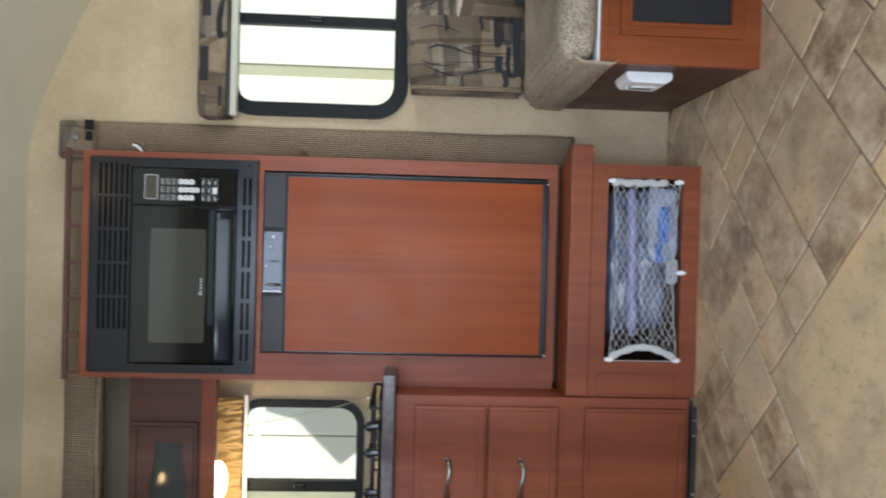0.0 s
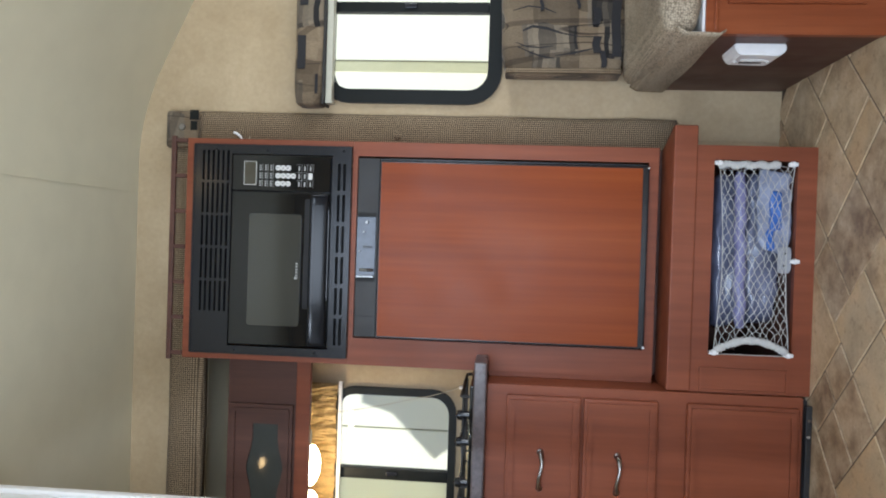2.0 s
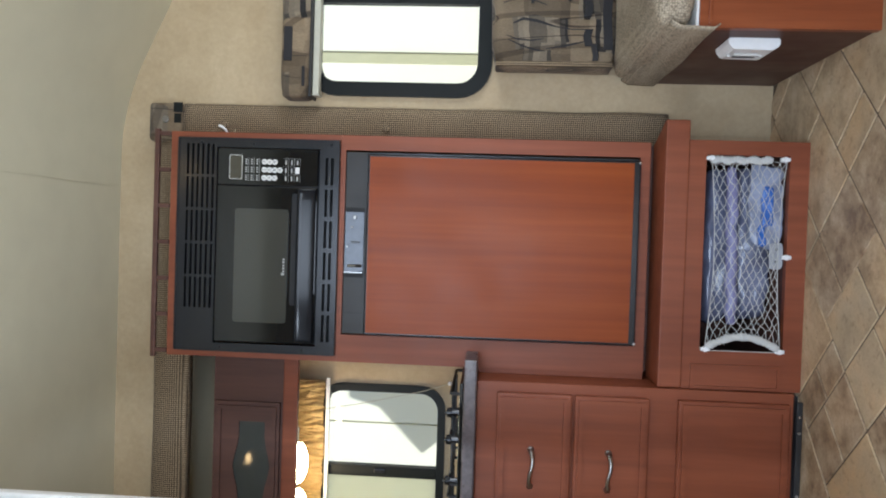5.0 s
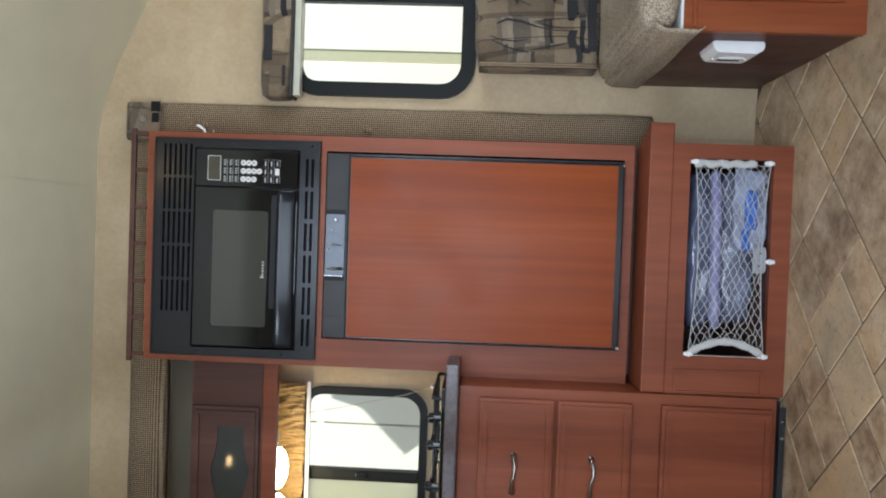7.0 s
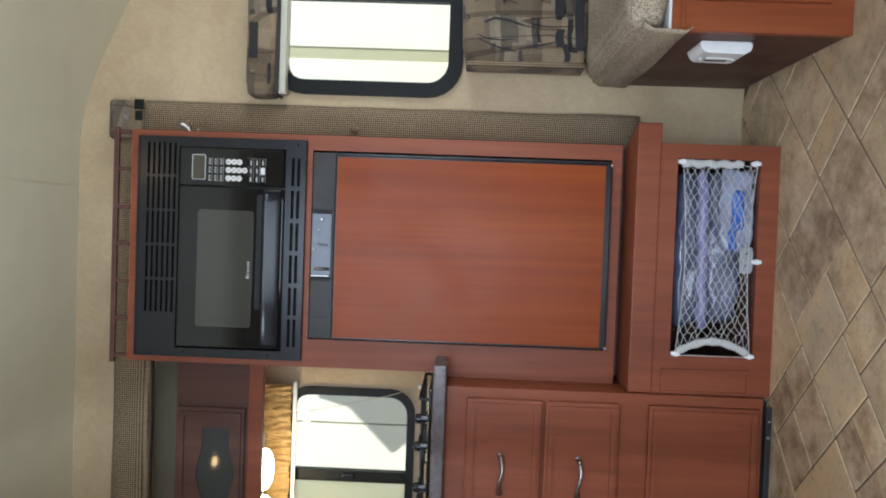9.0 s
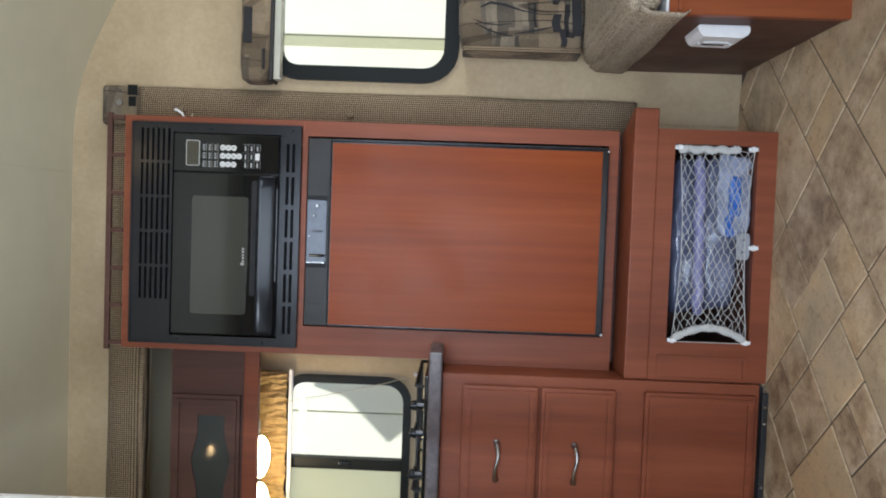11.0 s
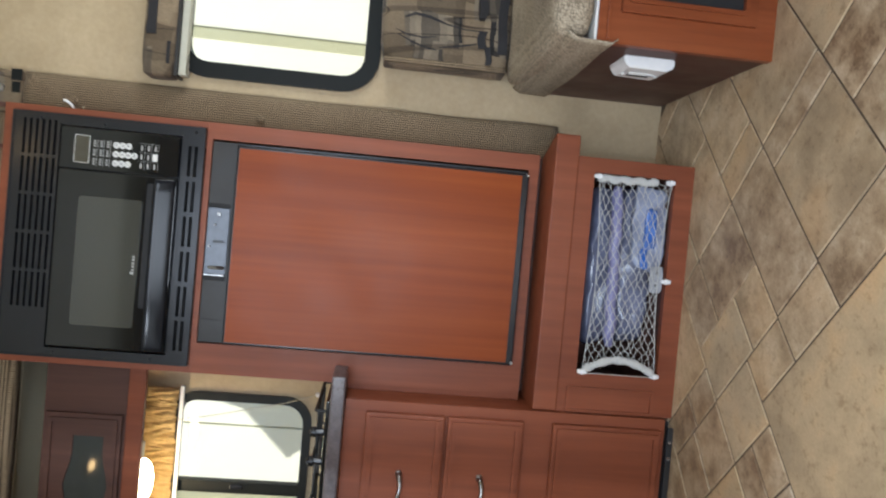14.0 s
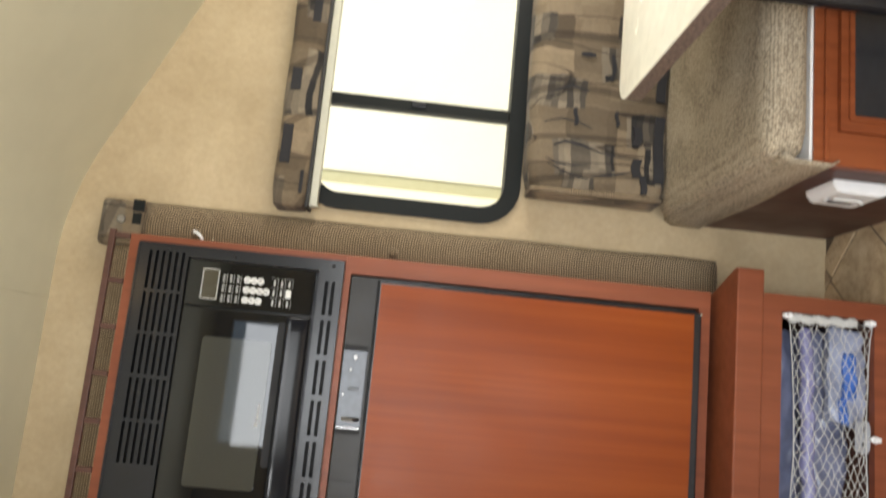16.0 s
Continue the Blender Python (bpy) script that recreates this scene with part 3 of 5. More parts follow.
def digit(text, x, y, z, size, parent):
    """One printed character, upright, facing the room."""
    cu = bpy.data.curves.new("digit", "FONT")
    cu.body, cu.size, cu.align_x, cu.align_y, cu.extrude = text, size, "CENTER", "CENTER", 0.0002
    tmp = bpy.data.objects.new("digit", cu)
    bpy.context.scene.collection.objects.link(tmp)
    me = bpy.data.meshes.new_from_object(tmp.evaluated_get(bpy.context.evaluated_depsgraph_get()))
    bpy.data.objects.remove(tmp)
    bm = bmesh.new()
    bm.from_mesh(me)
    bm.transform(Matrix.Translation((x, y, z)) @ Matrix.Rotation(radians(90), 4, "X"))
    return part("digit", bm, SLOT, parent)


def build_microwave():
    m = thing("microwave_oven", (0, 0.2, 1.266), "black built-in microwave oven with vented trim frame", "microwave")
    x0, x1, z0, z1, yf = -0.319, 0.294, 1.267, 1.736, -0.012
    ox0, ox1, oz0, oz1 = -0.296, 0.268, 1.322, 1.622
    top = [(a, a + 0.088, 1.630 + 0.0148 * r, 1.6365 + 0.0148 * r) for r in range(6) for a in (-0.196, -0.100, -0.003, 0.093, 0.189)]
    low = [(a, a + 0.077, 1.2825 + 0.0155 * r, 1.2905 + 0.0155 * r) for r in range(2) for a in (-0.282, -0.193, -0.103, -0.013, 0.077, 0.167)]
    bm = slotted(bmesh.new(), x0, x1, z0, z1, yf, -0.002, top + low + [(ox0, ox1, oz0, oz1)])
    trim = part("trim_frame", bm, BLACK, m, "black slotted trim frame")
    edge = ring(bmesh.new(), rounded(x0 - 0.001, x1 + 0.001, z0 - 0.001, z1 + 0.001, 0.004, 2), rounded(x0 + 0.003, x1 - 0.003, z0 + 0.003, z1 - 0.003, 0.003, 2), yf - 0.003, yf + 0.001)
    part("trim_lip", edge, BLACK, m)
    part("slot_backing", bx(x0 + 0.01, x1 - 0.01, 0.022, 0.026, oz1 + 0.004, z1 - 0.012, 0), SLOT, m)
    part("slot_backing", bx(x0 + 0.01, x1 - 0.01, 0.022, 0.026, z0 + 0.008, oz0 - 0.004, 0), SLOT, m)
    for sx, sz in ((0.28, 1.668), (0.278, 1.515), (0.281, 1.29), (-0.308, 1.60), (-0.308, 1.36)):
        part("screw", cyl(bmesh.new(), (sx, yf - 0.001, sz), (0, -1, 0), 0.0045, 0.0035, 0.003, 10), SLOT, trim)
    part("body", bx(ox0 + 0.002, ox1 - 0.002, 0.006, 0.40, oz0 + 0.002, oz1 - 0.002, 0.002), BLACK, m)
    # door with dark window and bowed handle
    d = part("door", bx(ox0 + 0.006, 0.158, -0.010, 0.005, oz0 + 0.006, oz1 - 0.006, 0.003), BLACK_GLOSS, m, "glossy black door")
    part("door_window", plate(bmesh.new(), rounded(-0.232, 0.094, 1.408, 1.562, 0.008, 3), -0.0125, -0.0105), GREY_MESH, d, "grey perforated window")
    # the lower band leans out towards its top and ends in a rounded lip; a flat dark plate above it paints the finger
    # grip's shade
    part("grip_shade", plate(bmesh.new(), rounded(-0.18, 0.140, 1.381, 1.399, 0.007, 4), -0.0127, -0.0108), SLOT, d, "flat dark plate for the shade in the finger grip")
    bm = bmesh.new()
    prof = [(-0.0105, 1.330), (-0.0175, 1.3315), (-0.0195, 1.336), (-0.0232, 1.351), (-0.0262, 1.365), (-0.0280, 1.373), (-0.0275, 1.379), (-0.0245, 1.3815), (-0.0105, 1.382)]
    rings = []
    for x in (ox0 + 0.008, ox0 + 0.012, ox0 + 0.022, -0.15, 0.0, 0.12, 0.142, 0.151, 0.154):
        e = min(x - ox0 - 0.006, 0.156 - x) / 0.014
        sink = math.sqrt(max(0.0, 1 - (1 - min(1.0, e)) ** 2))
        rings.append([bm.verts.new((x, -0.0105 + (y + 0.0105) * (0.35 + 0.65 * sink), z)) for y, z in prof])
    for a, c in zip(rings, rings[1:]):
        for k in range(len(prof)):
            bm.faces.new((a[k], c[k], c[(k + 1) % len(prof)], a[(k + 1) % len(prof)]))
    bm.faces.new(rings[0][::-1]), bm.faces.new(rings[-1])
    part("handle", bm, BLACK_SATIN, d, "black pull band with a rounded lip", smooth=True)
    bm = bmesh.new()
    for k, wdt in enumerate((0.008, 0.006, 0.007, 0.006, 0.007, 0.006)):
        box(bm, -0.094 + 0.0085 * k, -0.094 + 0.0085 * k + wdt * 0.8, -0.0137, -0.0128, 1.4155, 1.4155 + (0.009 if k == 0 else 0.0055), 0)
    part("badge", bm, LEGEND_DIM, d, "small pale badge")
    for x, z, w in ((-0.262, 1.345, 0.0022), (-0.272, 1.590, 0.0016)):
        part("glide_mark", bx(x - w, x + w, -0.0128, -0.0108, z - 0.016, z + 0.012, 0.0005), LEGEND_DIM, m, "short pale mark")
    # control panel
    p = part("control_panel", bx(0.161, ox1 - 0.003, -0.011, 0.005, oz0 + 0.006, oz1 - 0.006, 0.003), BLACK_GLOSS, m, "black keypad panel")
    part("display", plate(bmesh.new(), rounded(0.178, 0.2445, 1.546, 1.580, 0.002, 2), -0.0128, -0.0112), LCD, p, "small dark display")
    part("display_rim", ring(bmesh.new(), rounded(0.1766, 0.2459, 1.5446, 1.5814, 0.003, 2), rounded(0.1779, 0.2446, 1.5459, 1.5801, 0.002, 2), -0.0130, -0.0112), LEGEND, p)
    for col in range(3):
        for row in range(3):
            cx, cz = 0.228 - 0.0228 * col, 1.5335 - 0.0158 * row
            bm = bmesh.new()
            for j in range(3):
                box(bm, cx - 0.008 + 0.006 * j, cx - 0.0045 + 0.006 * j, -0.0119, -0.0112, cz - 0.003, cz + 0.0025, 0)
            box(bm, cx - 0.0105, cx + 0.0105, -0.0119, -0.0112, cz - 0.0072, cz - 0.0062, 0)
            part("key_legend", bm, LEGEND_DIM, p)
    for row, cols in enumerate((3, 3, 3, 1)):
        for col in range(3):
            if cols == 1 and col != 1:
                continue
            cx, cz = 0.228 - 0.0228 * col, 1.4810 - 0.0149 * row
            key = part("number_key", cyl(bmesh.new(), (cx, -0.0118, cz), (0, -1, 0), 0.0080, 0.0078, 0.0016, 18), LEGEND, p, "round white number key")
            digit(str(3 * row + 3 - col) if row < 3 else "0", cx, -0.0130, cz, 0.0105, key)
    for col in range(3):
        for row in range(3):
            cx, cz = 0.228 - 0.0228 * col, 1.4190 - 0.0166 * row
            bm = bmesh.new()
            if (col, row) == (1, 2):
                box(bm, cx - 0.009, cx + 0.009, -0.0122, -0.0112, cz - 0.006, cz + 0.006, 0)
            else:
                box(bm, cx - 0.007, cx + 0.006, -0.0119, -0.0112, cz - 0.002, cz + 0.002, 0)
                box(bm, cx - 0.0105, cx + 0.0105, -0.0119, -0.0112, cz - 0.0078, cz - 0.0071, 0)
                box(bm, cx + 0.0105, cx + 0.0111, -0.0119, -0.0112, cz - 0.0078, cz + 0.008, 0)
            part("function_key", bm, LEGEND if (col, row) == (1, 2) else LEGEND_DIM, p)
    # door and keypad lean out a little at the top
    for ob in (d, p):
        ob.matrix_basis = Matrix.Translation((0, -0.004, 1.33)) @ Matrix.Rotation(radians(1.5), 4, "X") @ Matrix.Translation((0, 0, -1.33))
    return m


build_microwave()


def build_refrigerator():
    r = thing("refrigerator", (0, 0.2, 0.42), "built-in refrigerator with a cherry veneer door panel", "refrigerator")
    part("body", bx(-0.255, 0.266, 0.012, 0.43, 0.421, 1.248, 0.001), CHARCOAL, r)
    part("control_strip", bx(-0.255, 0.264, -0.006, 0.011, 1.184, 1.247, 0.002), RUBBER, r, "charcoal control strip")
    cp = part("control_panel", bx(-0.080, 0.094, -0.003, 0.012, 1.1905, 1.2455, 0.001), CONTROL_GREY, r, "recessed silver control panel")
    cp.location.y = -0.005
    # flat near-black bars stand in for the shade at both ends of the recess
    for x0, x1 in ((0.0945, 0.106), (-0.0935, -0.0805)):
        part("recess_shade", bx(x0, x1, -0.0075, -0.006, 1.1905, 1.2455, 0.0005), SLOT, r, "flat dark bar for the shade at the recess's end")
    for x, z, rad in ((0.078, 1.2165, 0.0050), (0.050, 1.2245, 0.0028), (-0.006, 1.236, 0.0028)):
        part("fitting", cyl(bmesh.new(), (x, -0.0095, z), (0, -1, 0), rad, rad * 0.8, 0.005, 12, 0.0005), PEWTER, cp, "small bright fitting")
    part("bracket", bx(0.004, 0.010, -0.0105, -0.0075, 1.202, 1.226, 0.001), CHARCOAL, cp)
    part("bright_edge", bx(-0.0805, -0.0775, -0.0125, -0.0078, 1.1915, 1.2445, 0.001), STEEL, cp, "bright metal edge")
    part("strip_seam", bx(-0.1955, -0.1940, -0.0066, -0.0058, 1.186, 1.245, 0), SLOT, r)
    bm = tube(bmesh.new(), [(-0.060, -0.012, 1.232), (-0.060, -0.022, 1.228), (-0.060, -0.024, 1.21), (-0.060, -0.012, 1.196)], 0.004, 8)
    part("latch", bm, PEWTER, r, "chrome door latch")
    d = part("door", bx(-0.255, 0.258, -0.022, 0.010, 0.421, 1.182, 0.004), BLACK, r, "black-edged door")
    # gently bowed veneer panel
    bm = bmesh.new()
    n = 8
    rows = []
    for k in range(n + 1):
        x = -0.248 + 0.499 * k / n
        y = -0.0235 - 0.003 * (1 - (2 * k / n - 1) ** 2)
        rows.append([bm.verts.new((x, y, 0.440)), bm.verts.new((x, y, 1.176))])
    for a, c in zip(rows, rows[1:]):
        bm.faces.new((a[0], c[0], c[1], a[1]))
    ext = bmesh.ops.extrude_face_region(bm, geom=list(bm.faces))
    for v in ext["geom"]:
        if isinstance(v, bmesh.types.BMVert):
            v.co.y = -0.0215
    part("door_panel", bm, CHERRY_PANEL, d, "cherry veneer panel", smooth=False)
    for x in (-0.249, 0.252):
        part("hinge_pin", cyl(bmesh.new(), (x, -0.025, 0.4245), (0, -1, 0), 0.004, 0.003, 0.006, 10), STEEL, d, "bright corner pin")


build_refrigerator()


# ---- base cabinets ----
def build_net_cabinet():
    c = thing("storage_cabinet", (0, -0.05, 0), "low cherry cabinet with a net-covered cubby under the refrigerator", "cabinet")
    yf = -0.095
    bm = bmesh.new()
    plan = [(-0.350, yf - 0.006), (0.362, yf - 0.006), (0.362, yf + 0.012), (0.322, 0.012), (0.3115, 0.049), (-0.350, 0.049)]
    lo, hi = [[bm.verts.new((x, y, z)) for x, y in plan] for z in (0.3115, 0.374)]
    bm.faces.new(lo), bm.faces.new(hi[::-1])
    for k in range(6):
        bm.faces.new((lo[k], hi[k], hi[(k + 1) % 6], lo[(k + 1) % 6]))
    bmesh.ops.bevel(bm, geom=[e for e in bm.edges if e.verts[0].co.y < 0.02 or e.verts[1].co.y < 0.02], offset=0.004, segments=3, profile=0.6, affect="EDGES")
    part("ledge", bm, CHERRY, c, "thick rounded ledge board with a cut-back end")
    part("sill", bx(-0.336, 0.310, 0.050, 0.30, 0.3745, 0.3915, 0.001), CHERRY_DARK, c)
    part("face_frame", ring(bmesh.new(), rounded(-0.351, 0.310, 0.0, 0.3113, 0.0005, 1), rounded(-0.248, 0.271, 0.050, 0.266, 0.001, 1), yf, yf + 0.02), CHERRY, c)
    part("side_panel", bx(0.294, 0.310, yf + 0.021, 0.42, 0.0, 0.310, 0.001), CHERRY, c)
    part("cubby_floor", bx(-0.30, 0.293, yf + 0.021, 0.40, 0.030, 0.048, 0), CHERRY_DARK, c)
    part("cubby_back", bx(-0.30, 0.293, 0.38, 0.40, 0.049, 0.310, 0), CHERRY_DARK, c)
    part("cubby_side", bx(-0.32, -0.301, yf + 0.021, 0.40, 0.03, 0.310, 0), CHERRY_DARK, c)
    part("moulding", ring(bmesh.new(), rounded(-0.349, -0.284, 0.056, 0.288, 0.002, 1), rounded(-0.342, -0.291, 0.063, 0.281, 0.002, 1), yf - 0.005, yf), CHERRY, c)


build_net_cabinet()


def build_net():
    g = thing("cargo_net", (0, -0.10, 0.055), "white knotted cargo net stretched across the cubby", "net")
    yn = -0.103
    rnd = random.Random(5)
    nx, nz = 14, 20

    def knot(i, k):
        u, w = i / nx, k / nz
        x = -0.235 + 0.492 * u
        sag = 0.030 * max(0.0, 1 - u / 0.16) ** 2 * (1 - (2 * w - 1) ** 2)
        z = 0.062 + 0.192 * w
        dx = rnd.uniform(-0.004, 0.004) if 0 < k < nz else 0
        dz = rnd.uniform(-0.004, 0.004) if 0 < k < nz else 0
        bow = 0.014 * math.sin(math.pi * u) * (1 if w < 0.5 else -1) * (abs(2 * w - 1) ** 3)
        return Vector((x + sag + dx, yn - 0.010 * math.sin(math.pi * u) * math.sin(math.pi * w) + rnd.uniform(-0.002, 0.002), z + dz + bow))

    pts = {(i, k): knot(i + (0.5 if k % 2 else 0) if 0 < i < nx else i, k) for i in range(nx + 1) for k in range(nz + 1)}
    bm = bmesh.new()
    for k in range(nz):
        for i in range(nx + 1):
            a = pts[i, k]
            for j in ((i, i - 1) if k % 2 == 0 else (i, i + 1)):
                if 0 <= j <= nx:
                    c = pts[j, k + 1]
                    mid = (a + c) / 2 + Vector((rnd.uniform(-0.001, 0.001), 0, rnd.uniform(-0.002, 0.001)))
                    tube(bm, [a, mid, c], 0.00085, 4)
    tagged(part("mesh", bm, ROPE, g), kind="stuff")
    for w in (0, 1):
        bm = tube(bmesh.new(), [pts[i, w * nz] + Vector((0, -0.001, 0)) for i in range(nx + 1)], 0.0011, 6)
        part("edge_cord", bm, ROPE, g)
    # gathered sleeves at both ends
    for side in (0, 1):
        bm = bmesh.new()
        steps = 60
        if side:
            line = [Vector((0.258 + 0.002 * math.sin(k * 0.4), yn - 0.004, 0.100 + 0.158 * k / steps)) for k in range(steps + 1)]
        else:
            line = [Vector((-0.237 + 0.030 * math.sin(math.pi * k / steps), yn - 0.004, 0.066 + 0.186 * k / steps)) for k in range(steps + 1)]
        tube(bm, line, [(0.0100 + 0.0017 * math.sin(k * 2.3 + 1.4 * math.sin(k * 0.31)) + 0.0012 * math.sin(k * 0.47)) * (0.75 + 0.25 * min(1, k / 4, (steps - k) / 4)) for k in range(steps + 1)], 10)
        for v in bm.verts:
            v.co.y = yn - 0.004 + 0.6 * (v.co.y - yn + 0.004) + 0.0012 * noise.noise(v.co * 140)
        part("gathered_sleeve", bm, ROPE, g, "gathered elastic end", smooth=True)
    tube_bm = tube(bmesh.new(), [(-0.246, yn, 0.060), (-0.2465, yn, 0.258)], 0.001, 6)
    part("tension_cord", tube_bm, ROPE, g)
    for x, z in ((-0.243, 0.062), (-0.243, 0.254), (0.262, 0.066), (0.262, 0.256), (0.006, 0.054)):
        bm = cyl(bmesh.new(), (x, yn - 0.004, z), (0, -1, 0), 0.0085, 0.0065, 0.012, 14, 0.0015)
        box(bm, x - 0.005, x + 0.005, yn - 0.006, yn + 0.006, z - 0.012, z + 0.012, 0.002)
        part("clip", bm, WHITE, g, "white plastic clip")


build_net()


def crumpled(x0, x1, y0, y1, z0, z1, seed, amp):
    bm = bmesh.new()
    bmesh.ops.create_cube(bm, size=1)
    bmesh.ops.subdivide_edges(bm, edges=bm.edges, cuts=13, use_grid_fill=True)
    for v in bm.verts:
        q = v.co.copy()
        s = (abs(2 * q.x) ** 6 + abs(2 * q.y) ** 6 + abs(2 * q.z) ** 6) ** (1 / 6)
        q = q / max(s, 1e-6) * max(abs(2 * q.x), abs(2 * q.y), abs(2 * q.z))
        p = Vector((x0 + (q.x + 0.5) * (x1 - x0), y0 + (q.y + 0.5) * (y1 - y0), z0 + (q.z + 0.5) * (z1 - z0)))
        n1 = noise.noise_vector(p * 22 + Vector((seed, 0, 0)))
        n2 = noise.noise_vector(p * 55 + Vector((0, seed, 0)))
        v.co = p + amp * n1 + 0.4 * amp * n2
        v.co.z = max(v.co.z, z0)
    return bm


def build_cubby_contents():
    r = thing("rolled_sheet", (0.03, -0.03, 0.155), "lavender rolled plastic sheet lying across the cubby", "roll")
    bm = bmesh.new()
    n = 40
    pts = [(0.245 - 0.425 * k / n, -0.045 + 0.004 * math.sin(0.5 * k), 0.182 - 0.010 * k / n + 0.002 * math.sin(0.9 * k)) for k in range(n + 1)]
    tube(bm, pts, [0.0155 * (0.72 + 0.28 * min(1, k / 3, (n - k) / 3)) + 0.0005 * math.sin(1.1 * k) for k in range(n + 1)], 18)
    part("roll", bm, LAVENDER, r, smooth=True)
    part("sheet_edge", tube(bmesh.new(), [(p[0], p[1] - 0.0148, p[2] + 0.004 * math.sin(0.3 * k)) for k, p in enumerate(pts[2:-2])], 0.0016, 6), LAVENDER, r, smooth=True)
    b = thing("plastic_wrapped_bedding", (0.02, 0.1, 0.048), "grey-blue bedding bundle in clear plastic inside the cubby", "bundle")
    part("plastic_cover", crumpled(-0.175, 0.252, -0.022, 0.30, 0.050, 0.158, 3.0, 0.014), PLASTIC_BAG, b, smooth=True)
    part("upper_fold", crumpled(-0.19, 0.245, 0.02, 0.28, 0.150, 0.232, 5.0, 0.014), PLASTIC_BAG, b, smooth=True)
    p = thing("plastic_bag", (0.12, -0.05, 0.05), "crumpled clear bag with a blue printed patch behind the net", "bag")
    part("bag", crumpled(0.03, 0.252, -0.070, -0.040, 0.052, 0.140, 11.0, 0.010), CLEAR_BAG, p, smooth=True)
    part("blue_patch", crumpled(0.085, 0.195, -0.082, -0.070, 0.082, 0.112, 13.0, 0.006), BLUE, p, "blue printed patch", smooth=True)
    part("blue_patch", crumpled(0.035, 0.090, -0.080, -0.070, 0.098, 0.118, 15.0, 0.005), BLUE, p, "blue printed patch", smooth=True)
    t = thing("white_paper_tag", (0.0, -0.09, 0.05), "small grey-white plastic tag at the cubby edge", "tag")
    part("tag", crumpled(-0.026, 0.044, -0.096, -0.093, 0.060, 0.096, 9.0, 0.002), TAG_GREY, t, smooth=True)
    for x in (-0.006, 0.026):
        part("hole", cyl(bmesh.new(), (x, -0.0985, 0.078), (0, -1, 0), 0.0035, 0.0035, 0.002, 10), CHARCOAL, t)


build_cubby_contents()


def raised_panel(parent, x0, x1, z0, z1, yf, mat, name="panel"):
    part(name, ring(bmesh.new(), rounded(x0, x1, z0, z1, 0.002, 1), rounded(x0 + 0.012, x1 - 0.012, z0 + 0.012, z1 - 0.012, 0.002, 1), yf - 0.006, yf), mat, parent)


def pull(parent, x0, x1, yf, z):
    """A bowed drawer pull with swollen ends."""
    bm = bmesh.new()
    n = 14
    pts, rs = [], []
    for k in range(n + 1):
        u = k / n
        pts.append((x0 + (x1 - x0) * u, yf - 0.004 - 0.026 * math.sin(math.pi * u) ** 0.55, z + 0.004 * math.sin(2 * math.pi * u)))
        rs.append(0.0045 + 0.0035 * abs(2 * u - 1) ** 4)
    tube(bm, pts, rs, 10)
    for x in (x0, x1):
        cyl(bm, (x, yf - 0.003, z), (0, -1, 0), 0.0095, 0.008, 0.006, 14, 0.001)
    part("pull", bm, PEWTER, parent, "pewter bow pull", smooth=True)


def build_base_cabinet():
    c = thing("base_cabinet", (-0.8, 0.1, 0), "cherry-stained galley base cabinet with drawers and a door", "cabinet")
    yf, xr, xl = -0.112, -0.352, -1.45
    part("carcass", bx(xl, xr, yf + 0.02, SY - 0.002, 0.05, 0.852, 0.001), CHERRY, c)
    part("face_frame", bx(xl, xr, yf, yf + 0.019, 0.022, 0.853, 0.002), CHERRY, c)
    part("toe_kick", bx(xl, xr - 0.012, yf + 0.03, yf + 0.045, 0.0, 0.05, 0), RUBBER, c, "black toe strip")
    for z0, z1, name in ((0.600, 0.798, "drawer_front"), (0.398, 0.592, "drawer_front"), (0.036, 0.322, "door")):
        for x0, x1 in ((-0.745, -0.378), (-1.14, -0.775)):
            d = part(name, bx(x0, x1, yf - 0.018, yf - 0.001, z0, z1, 0.004, 3), CHERRY, c, "cherry raised-panel front")
            raised_panel(d, x0 + 0.010, x1 - 0.010, z0 + 0.010, z1 - 0.010, yf - 0.018, CHERRY)
            if name != "door":
                pull(d, (x0 + x1) / 2 - 0.062, (x0 + x1) / 2 + 0.035, yf - 0.018, (z0 + z1) / 2 + 0.006)


build_base_cabinet()


def build_toe_rail():
    t = thing("toe_rail", (-0.8, -0.12, 0), "black slide-out floor rail with bright screws", "rail")
    part("rail", bx(-1.45, -0.372, -0.118, -0.110, 0.0, 0.015, 0.002), RUBBER, t)
    for x in (-0.410, -0.452, -0.62):
        part("screw", cyl(bmesh.new(), (x, -0.119, 0.008), (0, -1, 0), 0.005, 0.004, 0.003, 10), STEEL, t)


build_toe_rail()

counter = tagged(part("countertop", bx(-1.47, -0.292, -0.150, SY - 0.001, 0.8535, 0.888, 0.006, 3), COUNTER), "dark mottled laminate countertop with a thick edge", "countertop")


